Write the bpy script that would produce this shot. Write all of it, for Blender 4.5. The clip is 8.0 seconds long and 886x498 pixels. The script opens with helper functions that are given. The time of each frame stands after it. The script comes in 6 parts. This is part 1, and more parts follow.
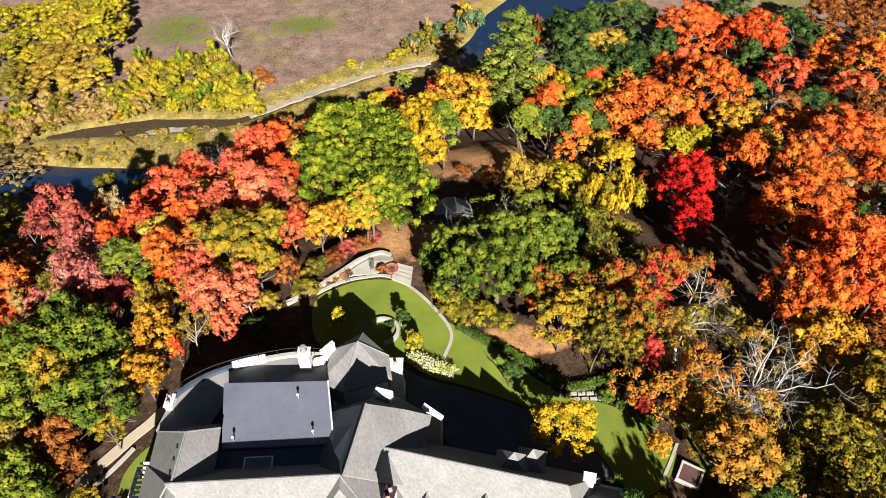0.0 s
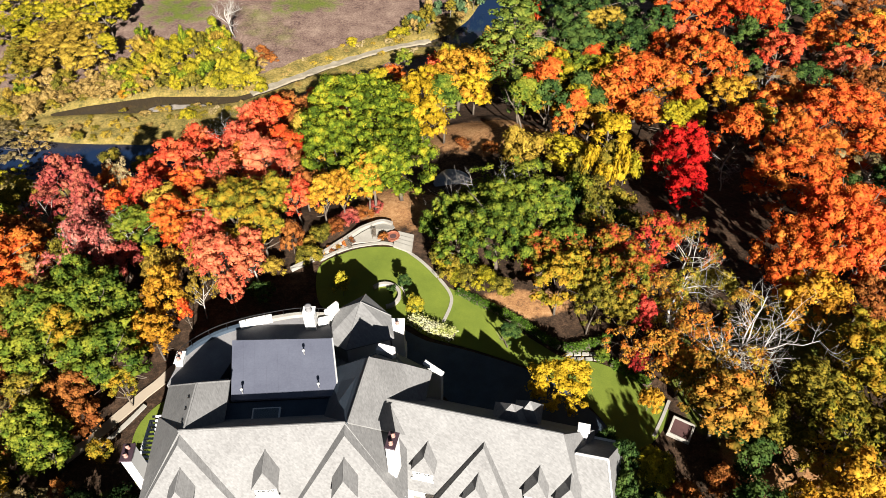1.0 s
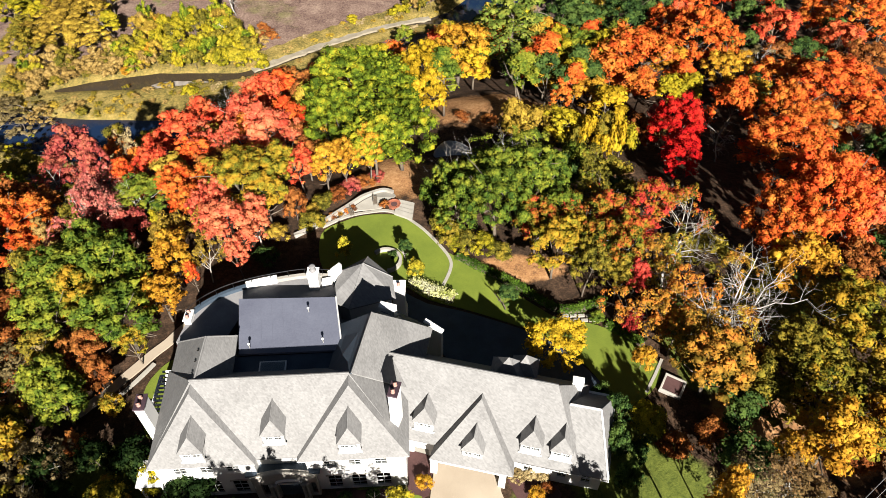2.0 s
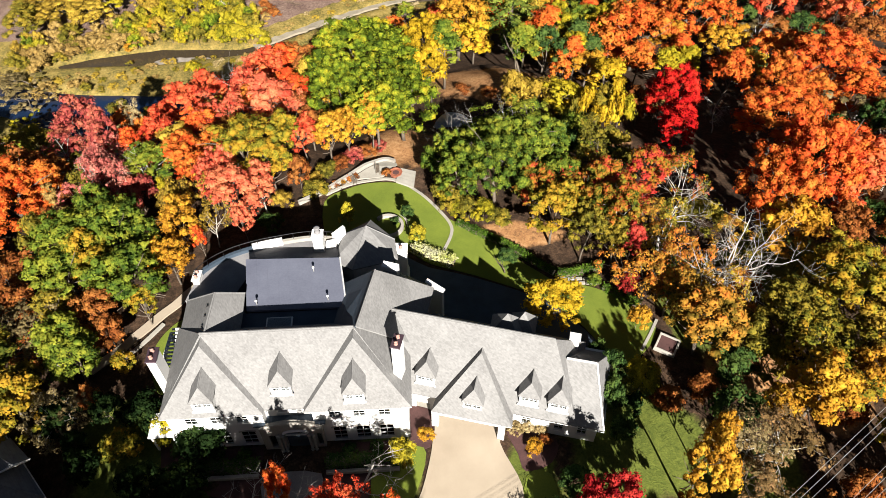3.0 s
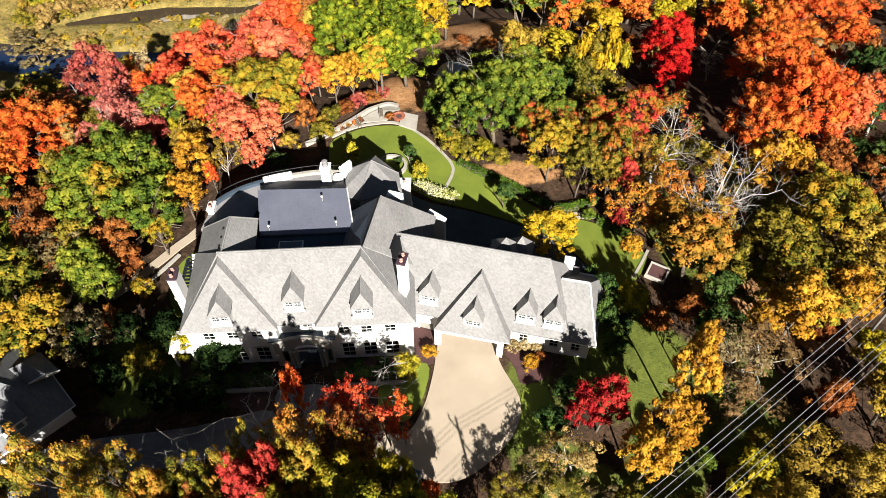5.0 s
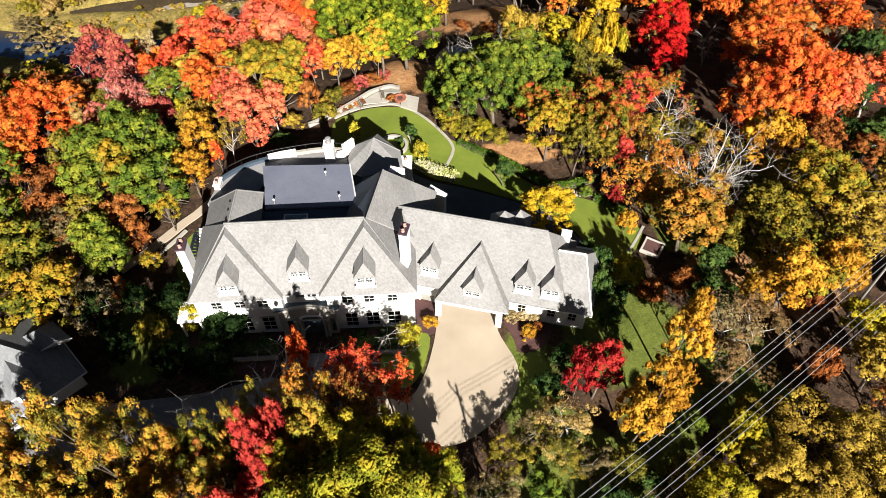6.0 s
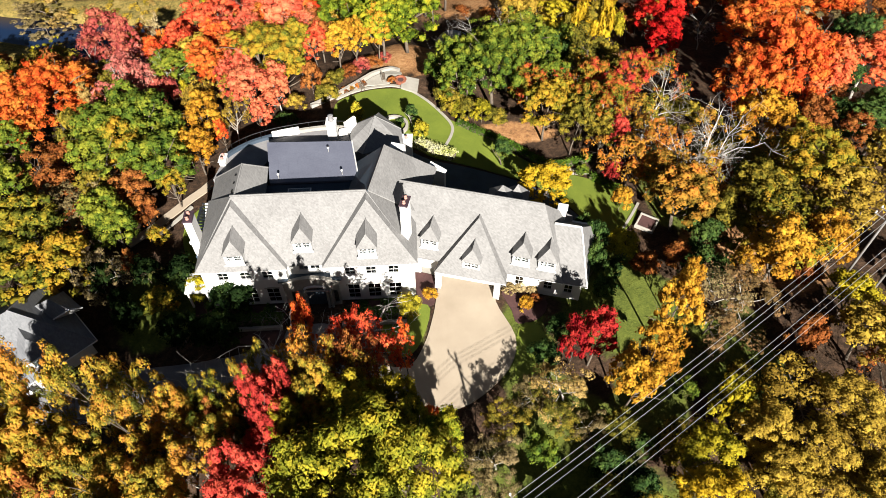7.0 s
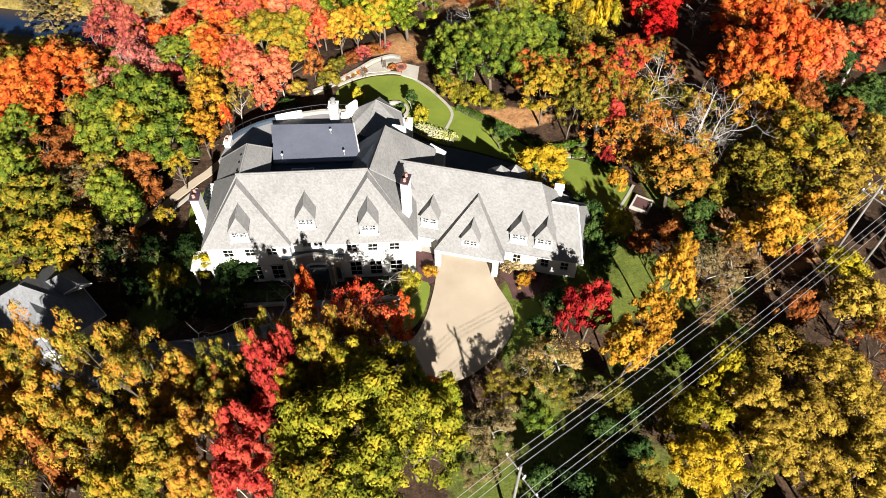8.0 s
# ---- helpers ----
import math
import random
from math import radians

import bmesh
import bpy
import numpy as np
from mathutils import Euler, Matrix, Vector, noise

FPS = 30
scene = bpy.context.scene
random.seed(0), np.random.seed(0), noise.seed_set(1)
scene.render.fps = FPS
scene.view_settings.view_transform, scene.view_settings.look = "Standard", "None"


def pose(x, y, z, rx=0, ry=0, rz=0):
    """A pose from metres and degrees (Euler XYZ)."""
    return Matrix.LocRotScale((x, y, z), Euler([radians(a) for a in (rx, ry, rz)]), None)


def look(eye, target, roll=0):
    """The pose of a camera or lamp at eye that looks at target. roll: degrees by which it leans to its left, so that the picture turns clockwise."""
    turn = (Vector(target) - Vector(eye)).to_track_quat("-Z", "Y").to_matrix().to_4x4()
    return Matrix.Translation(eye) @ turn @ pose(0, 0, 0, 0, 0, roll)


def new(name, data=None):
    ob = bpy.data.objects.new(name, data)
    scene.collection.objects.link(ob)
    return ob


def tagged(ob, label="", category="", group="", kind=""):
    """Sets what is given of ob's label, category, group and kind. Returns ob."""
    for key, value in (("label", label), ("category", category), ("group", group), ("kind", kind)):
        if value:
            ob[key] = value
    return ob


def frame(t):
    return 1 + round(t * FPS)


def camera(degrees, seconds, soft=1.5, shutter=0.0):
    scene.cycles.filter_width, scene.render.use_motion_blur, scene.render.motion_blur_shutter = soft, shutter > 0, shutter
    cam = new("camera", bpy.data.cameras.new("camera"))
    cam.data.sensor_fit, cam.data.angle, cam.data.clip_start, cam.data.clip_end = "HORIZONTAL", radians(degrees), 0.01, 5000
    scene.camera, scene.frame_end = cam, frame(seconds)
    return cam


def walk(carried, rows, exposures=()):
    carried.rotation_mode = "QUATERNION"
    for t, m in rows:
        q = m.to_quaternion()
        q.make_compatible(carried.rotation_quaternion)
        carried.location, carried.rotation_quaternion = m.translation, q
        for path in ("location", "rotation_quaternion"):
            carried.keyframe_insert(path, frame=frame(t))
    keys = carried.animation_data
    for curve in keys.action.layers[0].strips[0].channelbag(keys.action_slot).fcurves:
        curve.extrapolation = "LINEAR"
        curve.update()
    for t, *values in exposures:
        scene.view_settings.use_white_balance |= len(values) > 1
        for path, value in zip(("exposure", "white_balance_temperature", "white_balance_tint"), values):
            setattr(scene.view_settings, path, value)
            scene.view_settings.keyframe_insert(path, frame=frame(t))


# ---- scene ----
from mathutils.geometry import delaunay_2d_cdt

cam = camera(63.8, 8.0, 0.8)
METRES, EYE, TILT, LEAN, TURN = 28.0, 69.0, -46.0, 0.0, 0.0
ROWS = [
    (0.0, 0.0, 0.0, 0.0, 0.0, -0.0, 0.0),
    (0.5, -0.0002, -0.0455, -0.0465, 0.0, -0.54, 0.0),
    (1.0, -0.001, -0.0909, -0.0926, -0.0, -1.08, 0.01),
    (1.5, -0.0014, -0.1358, -0.1395, -0.03, -1.64, 0.01),
    (3.0, -0.0035, -0.263, -0.2828, 0.02, -3.3, 0.06),
    (3.5, -0.0059, -0.3042, -0.3286, 0.04, -3.87, 0.08),
    (4.0, -0.0082, -0.3463, -0.3728, 0.05, -4.41, 0.08),
    (4.5, -0.0094, -0.3894, -0.4168, 0.04, -4.95, 0.1),
    (6.0, -0.0139, -0.5231, -0.5471, 0.01, -5.6, 0.11),
    (6.5, -0.0144, -0.5687, -0.5879, -0.01, -5.81, 0.09),
    (7.0, -0.0143, -0.614, -0.6284, -0.02, -6.02, 0.09),
    (7.5, -0.0145, -0.6587, -0.6696, -0.04, -6.05, 0.08),
    (8.0, -0.0145, -0.7024, -0.7104, -0.05, -6.05, 0.07),
]
walk(cam, [(t, pose(0, 0, EYE, TILT, LEAN, TURN) @ pose(METRES * x, METRES * y, METRES * z, 90 + pitch, roll, yaw)) for t, x, y, z, yaw, pitch, roll in ROWS])

# ---- light: clear autumn day, sun to the south-south-east, 32 degrees up ----
SUN_UP, SUN_WAY = 32.5, (0.222, -0.975)
world = bpy.data.worlds.new("sky")
world.use_nodes = True
scene.world = world
wn = world.node_tree
sky = wn.nodes.new("ShaderNodeTexSky")
sky.sky_type, sky.sun_disc = "NISHITA", False
sky.sun_elevation, sky.sun_rotation = radians(SUN_UP), radians(167.2)
wn.links.new(sky.outputs[0], wn.nodes["Background"].inputs[0])
wn.nodes["Background"].inputs[1].default_value = 0.01
sun_data = bpy.data.lights.new("sun", "SUN")
sun_data.energy, sun_data.angle, sun_data.color = 5.0, radians(0.53), (1.0, 0.955, 0.88)
sun = new("sun", sun_data)
ce = math.cos(radians(SUN_UP))
sun.matrix_world = look((0, 0, 0), (-SUN_WAY[0] * ce, -SUN_WAY[1] * ce, -math.sin(radians(SUN_UP))))
scene.view_settings.exposure = 1.94

# ---- materials ----
def shader(name):
    m = bpy.data.materials.new(name)
    m.use_nodes = True
    return m, m.node_tree, m.node_tree.nodes["Principled BSDF"]


def node(nt, kind, **values):
    n = nt.nodes.new(kind)
    for k, v in values.items():
        n.inputs[k.replace("_", " ")].default_value = v
    return n


def grain(nt, space, scale, detail=5.0, rough=0.6):
    """A noise of that scale over world ("place") or object ("own") coordinates."""
    n = node(nt, "ShaderNodeTexNoise", Scale=scale, Detail=detail, Roughness=rough)
    if space == "place":
        nt.links.new(nt.nodes.new("ShaderNodeNewGeometry").outputs["Position"], n.inputs["Vector"])
    else:
        nt.links.new(nt.nodes.new("ShaderNodeTexCoord").outputs["Object"], n.inputs["Vector"])
    return n.outputs["Fac"]


def ramp(nt, fac, stops):
    r = nt.nodes.new("ShaderNodeValToRGB")
    while len(r.color_ramp.elements) < len(stops):
        r.color_ramp.elements.new(0.5)
    for e, (at, c) in zip(r.color_ramp.elements, stops):
        e.position, e.color = at, (*c, 1)
    nt.links.new(fac, r.inputs[0])
    return r.outputs["Color"]


def calc(nt, op, a, b):
    n = nt.nodes.new("ShaderNodeMath")
    n.operation = op
    for i, v in enumerate((a, b)):
        if isinstance(v, (int, float)):
            n.inputs[i].default_value = v
        else:
            nt.links.new(v, n.inputs[i])
    return n.outputs[0]


def blend(nt, fac, a, b, how="MIX"):
    n = nt.nodes.new("ShaderNodeMix")
    n.data_type, n.blend_type = "RGBA", how
    for i, v in ((0, fac), (6, a), (7, b)):
        if isinstance(v, (int, float)):
            n.inputs[i].default_value = v
        elif isinstance(v, tuple):
            n.inputs[i].default_value = (*v, 1)
        else:
            nt.links.new(v, n.inputs[i])
    return n.outputs[2]


def relief(nt, bsdf, height, strength, distance=0.02):
    b = node(nt, "ShaderNodeBump", Strength=strength, Distance=distance)
    nt.links.new(height, b.inputs["Height"])
    nt.links.new(b.outputs[0], bsdf.inputs["Normal"])


def worn(name, dark, light, rough=0.8, coarse=0.5, fine=9.0, bump=0.3, metal=0.0, spread=0.16):
    """A plain surface with stains at one scale and grain at another."""
    m, nt, b = shader(name)
    mix = calc(nt, "ADD", calc(nt, "MULTIPLY", grain(nt, "place", coarse), 0.6), calc(nt, "MULTIPLY", grain(nt, "place", fine), 0.4))
    nt.links.new(ramp(nt, mix, [(0.5 - spread, dark), (0.5 + spread, light)]), b.inputs["Base Color"])
    b.inputs["Roughness"].default_value, b.inputs["Metallic"].default_value = rough, metal
    b.inputs["Specular IOR Level"].default_value = 0.3
    relief(nt, b, grain(nt, "place", fine * 2), bump)
    return m


def shingles(name, dark, light):
    """Weathered shingles in courses that follow the slope."""
    m, nt, b = shader(name)
    geo = nt.nodes.new("ShaderNodeNewGeometry")
    split = nt.nodes.new("ShaderNodeSeparateXYZ")
    nt.links.new(geo.outputs["Position"], split.inputs[0])
    row = calc(nt, "MULTIPLY", split.outputs["Z"], 7.0)
    flat = nt.nodes.new("ShaderNodeCombineXYZ")
    nt.links.new(calc(nt, "MULTIPLY", calc(nt, "ADD", split.outputs["X"], calc(nt, "MULTIPLY", split.outputs["Y"], 0.83)), 6.0), flat.inputs[0])
    nt.links.new(calc(nt, "FLOOR", row, 0), flat.inputs[1])
    cell = node(nt, "ShaderNodeTexWhiteNoise")
    snap = nt.nodes.new("ShaderNodeVectorMath")
    snap.operation = "FLOOR"
    nt.links.new(flat.outputs[0], snap.inputs[0])
    nt.links.new(snap.outputs[0], cell.inputs["Vector"])
    mix = calc(nt, "ADD", calc(nt, "MULTIPLY", cell.outputs["Value"], 0.16),
               calc(nt, "ADD", calc(nt, "MULTIPLY", grain(nt, "place", 0.35, 6.0), 0.44), calc(nt, "MULTIPLY", grain(nt, "place", 3.2), 0.4)))
    nt.links.new(ramp(nt, mix, [(0.3, dark), (0.68, light)]), b.inputs["Base Color"])
    b.inputs["Roughness"].default_value = 0.85
    b.inputs["Specular IOR Level"].default_value = 0.25
    relief(nt, b, calc(nt, "SUBTRACT", cell.outputs["Value"], calc(nt, "FRACT", row, 0)), 0.35, 0.03)
    return m


def foliage(name, colours, glow=0.25):
    """Leaves whose colour varies from leaf to leaf, clump to clump and tree to tree."""
    m, nt, b = shader(name)
    geo = nt.nodes.new("ShaderNodeNewGeometry")
    one = nt.nodes.new("ShaderNodeObjectInfo")
    mix = calc(nt, "ADD", calc(nt, "MULTIPLY", calc(nt, "SUBTRACT", geo.outputs["Random Per Island"], 0.5), 0.16), calc(nt, "MULTIPLY", calc(nt, "SUBTRACT", grain(nt, "own", 0.55, 3.0), 0.17), 1.55))
    mix = calc(nt, "ADD", mix, calc(nt, "MULTIPLY", calc(nt, "SUBTRACT", one.outputs["Random"], 0.5), 0.22))
    n = len(colours)
    colour = ramp(nt, mix, [(0.26 + 0.44 * i / max(1, n - 1), c) for i, c in enumerate(colours)])
    colour = blend(nt, 1.0, colour, ramp(nt, geo.outputs["Random Per Island"], [(0.0, (0.88, 0.88, 0.88)), (1.0, (1.0, 1.0, 1.0))]), "MULTIPLY")
    speck = grain(nt, "place", 4.5, 4.0, 0.75)
    colour = blend(nt, 1.0, colour, ramp(nt, speck, [(0.36, (0.74, 0.74, 0.74)), (0.6, (1.3, 1.3, 1.3))]), "MULTIPLY")
    thin = nt.nodes.new("ShaderNodeBsdfTranslucent")
    matt = nt.nodes.new("ShaderNodeBsdfDiffuse")
    rough = node(nt, "ShaderNodeBump", Strength=0.7, Distance=0.12)
    nt.links.new(speck, rough.inputs["Height"])
    nt.links.new(rough.outputs[0], matt.inputs["Normal"])
    both = nt.nodes.new("ShaderNodeMixShader")
    both.inputs[0].default_value = glow
    nt.links.new(colour, thin.inputs["Color"])
    nt.links.new(colour, matt.inputs["Color"])
    nt.links.new(matt.outputs[0], both.inputs[1])
    nt.links.new(thin.outputs[0], both.inputs[2])
    nt.links.new(both.outputs[0], nt.nodes["Material Output"].inputs[0])
    nt.nodes.remove(b)
    return m


LEAF = {
    "red": foliage("red_leaves", [(0.268, 0.02, 0.01), (0.492, 0.069, 0.03), (0.523, 0.127, 0.043)]),
    "scarlet": foliage("scarlet_leaves", [(0.191, 0.004, 0.006), (0.396, 0.011, 0.01), (0.447, 0.029, 0.016)]),
    "crimson": foliage("crimson_leaves", [(0.14, 0.012, 0.011), (0.332, 0.032, 0.026), (0.408, 0.064, 0.038)]),
    "redorange": foliage("red_orange_leaves", [(0.281, 0.02, 0.007), (0.485, 0.064, 0.017), (0.51, 0.127, 0.023)]),
    "orange": foliage("orange_leaves", [(0.281, 0.029, 0.007), (0.421, 0.087, 0.017), (0.459, 0.156, 0.026)]),
    "salmon": foliage("salmon_leaves", [(0.288, 0.035, 0.02), (0.459, 0.087, 0.046), (0.498, 0.145, 0.066)]),
    "pink": foliage("dusty_pink_leaves", [(0.217, 0.053, 0.046), (0.383, 0.099, 0.081), (0.408, 0.185, 0.132)]),
    "maroon": foliage("maroon_leaves", [(0.13, 0.022, 0.022), (0.27, 0.05, 0.042), (0.34, 0.1, 0.06)]),
    "amber": foliage("amber_leaves", [(0.175, 0.074, 0.009), (0.345, 0.165, 0.017), (0.405, 0.236, 0.024)]),
    "amberolive": foliage("amber_and_olive_leaves", [(0.065, 0.07, 0.012), (0.175, 0.148, 0.02), (0.33, 0.208, 0.025), (0.38, 0.165, 0.028)]),
    "gold": foliage("dull_gold_leaves", [(0.11, 0.07, 0.013), (0.25, 0.163, 0.024), (0.345, 0.24, 0.034)]),
    "goldgreen": foliage("gold_and_green_leaves", [(0.045, 0.058, 0.01), (0.115, 0.11, 0.014), (0.217, 0.168, 0.017), (0.293, 0.168, 0.017)]),
    "yellow": foliage("yellow_leaves", [(0.166, 0.104, 0.007), (0.345, 0.219, 0.013), (0.408, 0.277, 0.02)]),
    "lemon": foliage("lemon_yellow_leaves", [(0.115, 0.104, 0.013), (0.255, 0.214, 0.017), (0.357, 0.277, 0.026)]),
    "yg": foliage("yellow_green_leaves", [(0.096, 0.092, 0.009), (0.23, 0.191, 0.013), (0.332, 0.254, 0.016)]),
    "oak": foliage("yellowing_oak_leaves", [(0.035, 0.055, 0.007), (0.09, 0.122, 0.011), (0.165, 0.185, 0.015), (0.275, 0.235, 0.017)]),
    "oakgold": foliage("gold_green_oak_leaves", [(0.05, 0.06, 0.008), (0.125, 0.132, 0.013), (0.22, 0.2, 0.018), (0.31, 0.235, 0.02)]),
    "green": foliage("green_leaves", [(0.026, 0.05, 0.009), (0.08, 0.112, 0.014), (0.165, 0.17, 0.019)], 0.2),
    "dark": foliage("dark_green_leaves", [(0.011, 0.023, 0.008), (0.03, 0.058, 0.015), (0.066, 0.099, 0.022)], 0.2),
    "olive": foliage("olive_leaves", [(0.051, 0.049, 0.009), (0.128, 0.11, 0.016), (0.217, 0.156, 0.02)]),
    "redgreen": foliage("green_and_red_leaves", [(0.051, 0.069, 0.01), (0.166, 0.127, 0.016), (0.293, 0.092, 0.016), (0.357, 0.035, 0.026)]),
    "teal": foliage("blue_green_leaves", [(0.032, 0.058, 0.026), (0.064, 0.11, 0.051), (0.128, 0.173, 0.076)]),
    "rust": foliage("rust_brown_leaves", [(0.089, 0.029, 0.01), (0.191, 0.058, 0.016), (0.268, 0.104, 0.026)]),
    "tan": foliage("tan_dry_leaves", [(0.128, 0.081, 0.026), (0.242, 0.156, 0.046), (0.319, 0.219, 0.076)]),
    "pale": foliage("pale_cream_leaves", [(0.166, 0.116, 0.051), (0.293, 0.219, 0.101), (0.357, 0.277, 0.152)]),
    "bare": foliage("last_grey_brown_leaves", [(0.071, 0.053, 0.023), (0.128, 0.096, 0.04), (0.186, 0.139, 0.066)]),
    "pine": foliage("pine_needles", [(0.035, 0.058, 0.012), (0.095, 0.125, 0.02), (0.19, 0.205, 0.034)], 0.2),
    # the front corner's shade put into the leaf colour
    "yew": foliage("shade_dark_leaves", [(0.004, 0.009, 0.003), (0.012, 0.023, 0.007), (0.033, 0.05, 0.011)]),
    "dull": foliage("dull_orange_and_olive_leaves", [(0.093, 0.063, 0.01), (0.22, 0.121, 0.02), (0.348, 0.158, 0.023), (0.418, 0.126, 0.023)]),
    "twig": foliage("last_brown_leaves_on_twigs", [(0.071, 0.046, 0.017), (0.135, 0.084, 0.033), (0.198, 0.116, 0.051)]),
    "wine": foliage("wine_red_leaves", [(0.089, 0.004, 0.006), (0.217, 0.009, 0.013), (0.293, 0.026, 0.02)]),
    "box": foliage("clipped_green_leaves", [(0.022, 0.044, 0.007), (0.05, 0.094, 0.011), (0.083, 0.132, 0.017)], 0.2),
    "cream": foliage("cream_flower_heads", [(0.22, 0.253, 0.044), (0.374, 0.374, 0.143), (0.418, 0.407, 0.275)], 0.2),
}
HUE = {"oakgold": "gold-green", "red": "red", "scarlet": "scarlet", "crimson": "crimson", "redorange": "red-orange", "orange": "orange", "salmon": "salmon-red", "pink": "dusty pink",
       "maroon": "maroon", "amber": "golden-orange", "amberolive": "orange and olive", "gold": "dull gold", "goldgreen": "green turning gold", "yellow": "yellow",
       "lemon": "lemon-yellow", "yg": "yellow-green", "oak": "yellowing green", "green": "green", "dark": "dark green", "olive": "olive-green", "redgreen": "green turning red",
       "teal": "blue-green", "rust": "rust-brown", "tan": "dry tan", "pale": "pale cream", "bare": "grey-brown", "pine": "light green", "yew": "shade-darkened", "wine": "wine-red", "dull": "dull orange and olive", "twig": "withered brown"}

BARK = worn("grey_brown_bark", (0.055, 0.041, 0.03), (0.143, 0.116, 0.088), 0.9, 1.5, 14.0, 0.6)
PALE_BARK = worn("pale_bark", (0.198, 0.176, 0.149), (0.341, 0.314, 0.275), 0.85, 1.2, 10.0, 0.4)
DEAD_WOOD = worn("bleached_dead_wood", (0.231, 0.209, 0.187), (0.363, 0.341, 0.314), 0.85, 1.2, 12.0, 0.4)
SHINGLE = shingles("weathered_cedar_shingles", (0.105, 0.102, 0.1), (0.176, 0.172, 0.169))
STUCCO = worn("white_stucco", (0.452, 0.445, 0.429), (0.546, 0.538, 0.523), 0.85, 0.4, 12.0, 0.15)
TRIM = worn("white_painted_trim", (0.484, 0.476, 0.46), (0.577, 0.569, 0.554), 0.55, 0.8, 14.0, 0.05)
LIMESTONE = worn("pale_limestone", (0.198, 0.182, 0.16), (0.286, 0.264, 0.231), 0.8, 0.7, 8.0, 0.3)
MEMBRANE = worn("dark_grey_roof_membrane", (0.085, 0.09, 0.122), (0.122, 0.13, 0.168), 0.7, 0.22, 5.0, 0.1)
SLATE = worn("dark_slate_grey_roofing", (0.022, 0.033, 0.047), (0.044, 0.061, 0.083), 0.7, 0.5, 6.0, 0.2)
COPPER = worn("dark_brown_metal", (0.03, 0.02, 0.026), (0.06, 0.035, 0.045), 0.5, 1.2, 12.0, 0.1, 0.3)
CLAY = worn("pinkish_clay", (0.248, 0.121, 0.099), (0.33, 0.187, 0.154), 0.8, 2.0, 12.0, 0.2)
TERRACOTTA = worn("rusty_red_pot", (0.165, 0.05, 0.028), (0.248, 0.088, 0.05), 0.8, 2.0, 12.0, 0.2)
CONCRETE = worn("grey_concrete_pavers", (0.11, 0.105, 0.11), (0.176, 0.171, 0.171), 0.85, 0.5, 10.0, 0.3)
IRON = worn("dark_iron", (0.011, 0.011, 0.012), (0.028, 0.028, 0.03), 0.5, 1.0, 12.0, 0.1, 0.6)
DRIVE = worn("tan_exposed_aggregate", (0.231, 0.187, 0.138), (0.297, 0.248, 0.187), 0.85, 0.25, 16.0, 0.2)
PAVING = worn("pale_flagstone", (0.198, 0.182, 0.154), (0.275, 0.259, 0.226), 0.8, 0.6, 9.0, 0.3)
ASPHALT = worn("grey_asphalt", (0.05, 0.047, 0.047), (0.094, 0.088, 0.088), 0.85, 0.3, 12.0, 0.3)
MULCH = worn("dark_red_mulch", (0.033, 0.015, 0.014), (0.072, 0.033, 0.03), 0.95, 0.8, 14.0, 0.8)
LAWN = worn("mown_lawn", (0.066, 0.092, 0.008), (0.122, 0.15, 0.015), 0.9, 0.22, 7.0, 0.6)
POLE_WOOD = worn("grey_weathered_pole", (0.09, 0.085, 0.08), (0.17, 0.16, 0.15), 0.85, 1.0, 9.0, 0.4)
WIRE = worn("bare_aluminium_cable", (0.33, 0.33, 0.33), (0.413, 0.413, 0.413), 0.4, 1.0, 9.0, 0.0, 0.4)


def clear_glass():
    m, nt, b = shader("window_glass")
    b.inputs["Base Color"].default_value = (0.55, 0.6, 0.62, 1)
    b.inputs["Roughness"].default_value = 0.03
    b.inputs["Transmission Weight"].default_value = 1.0
    b.inputs["IOR"].default_value = 1.45
    return m


def river_water():
    """Sky blue painted into the open reaches at both ends, a shallow brown stream between."""
    m, nt, b = shader("river_water")
    split = nt.nodes.new("ShaderNodeSeparateXYZ")
    nt.links.new(nt.nodes.new("ShaderNodeNewGeometry").outputs["Position"], split.inputs[0])
    deep = ramp(nt, calc(nt, "ADD", calc(nt, "MULTIPLY", calc(nt, "ABSOLUTE", calc(nt, "SUBTRACT", split.outputs["Y"], 147.0), 0), 0.02), calc(nt, "MULTIPLY", grain(nt, "place", 0.06), 0.2)), [(0.5, (0, 0, 0)), (0.62, (1, 1, 1))])
    # the blue stands in for the sky's reflection, brown is the stream's own
    nt.links.new(blend(nt, deep, (0.035, 0.026, 0.016), (0.006, 0.014, 0.036)), b.inputs["Base Color"])
    b.inputs["Roughness"].default_value = 0.12
    relief(nt, b, grain(nt, "place", 2.0), 0.15, 0.05)
    return m


GLASS = clear_glass()
WATER = river_water()
# pale grey-blue: the sky's reflection is put into the water's colour
POND = worn("water_with_painted_sky", (0.11, 0.132, 0.165), (0.22, 0.248, 0.297), 0.08, 0.3, 3.0, 0.02)
SAND = worn("pale_river_sand", (0.13, 0.11, 0.08), (0.22, 0.19, 0.14), 0.9, 0.6, 6.0, 0.6)
GRAVEL = worn("pale_river_gravel", (0.1, 0.085, 0.07), (0.23, 0.2, 0.17), 0.9, 0.8, 6.0, 0.8)


# ---- building helpers ----
def mesh(name, verts, faces, material, smooth=False):
    me = bpy.data.meshes.new(name)
    me.from_pydata([tuple(v) for v in verts], [], [tuple(f) for f in faces])
    if material:
        me.materials.append(material)
    if smooth:
        me.polygons.foreach_set("use_smooth", [True] * len(me.polygons))
    me.update()
    return me


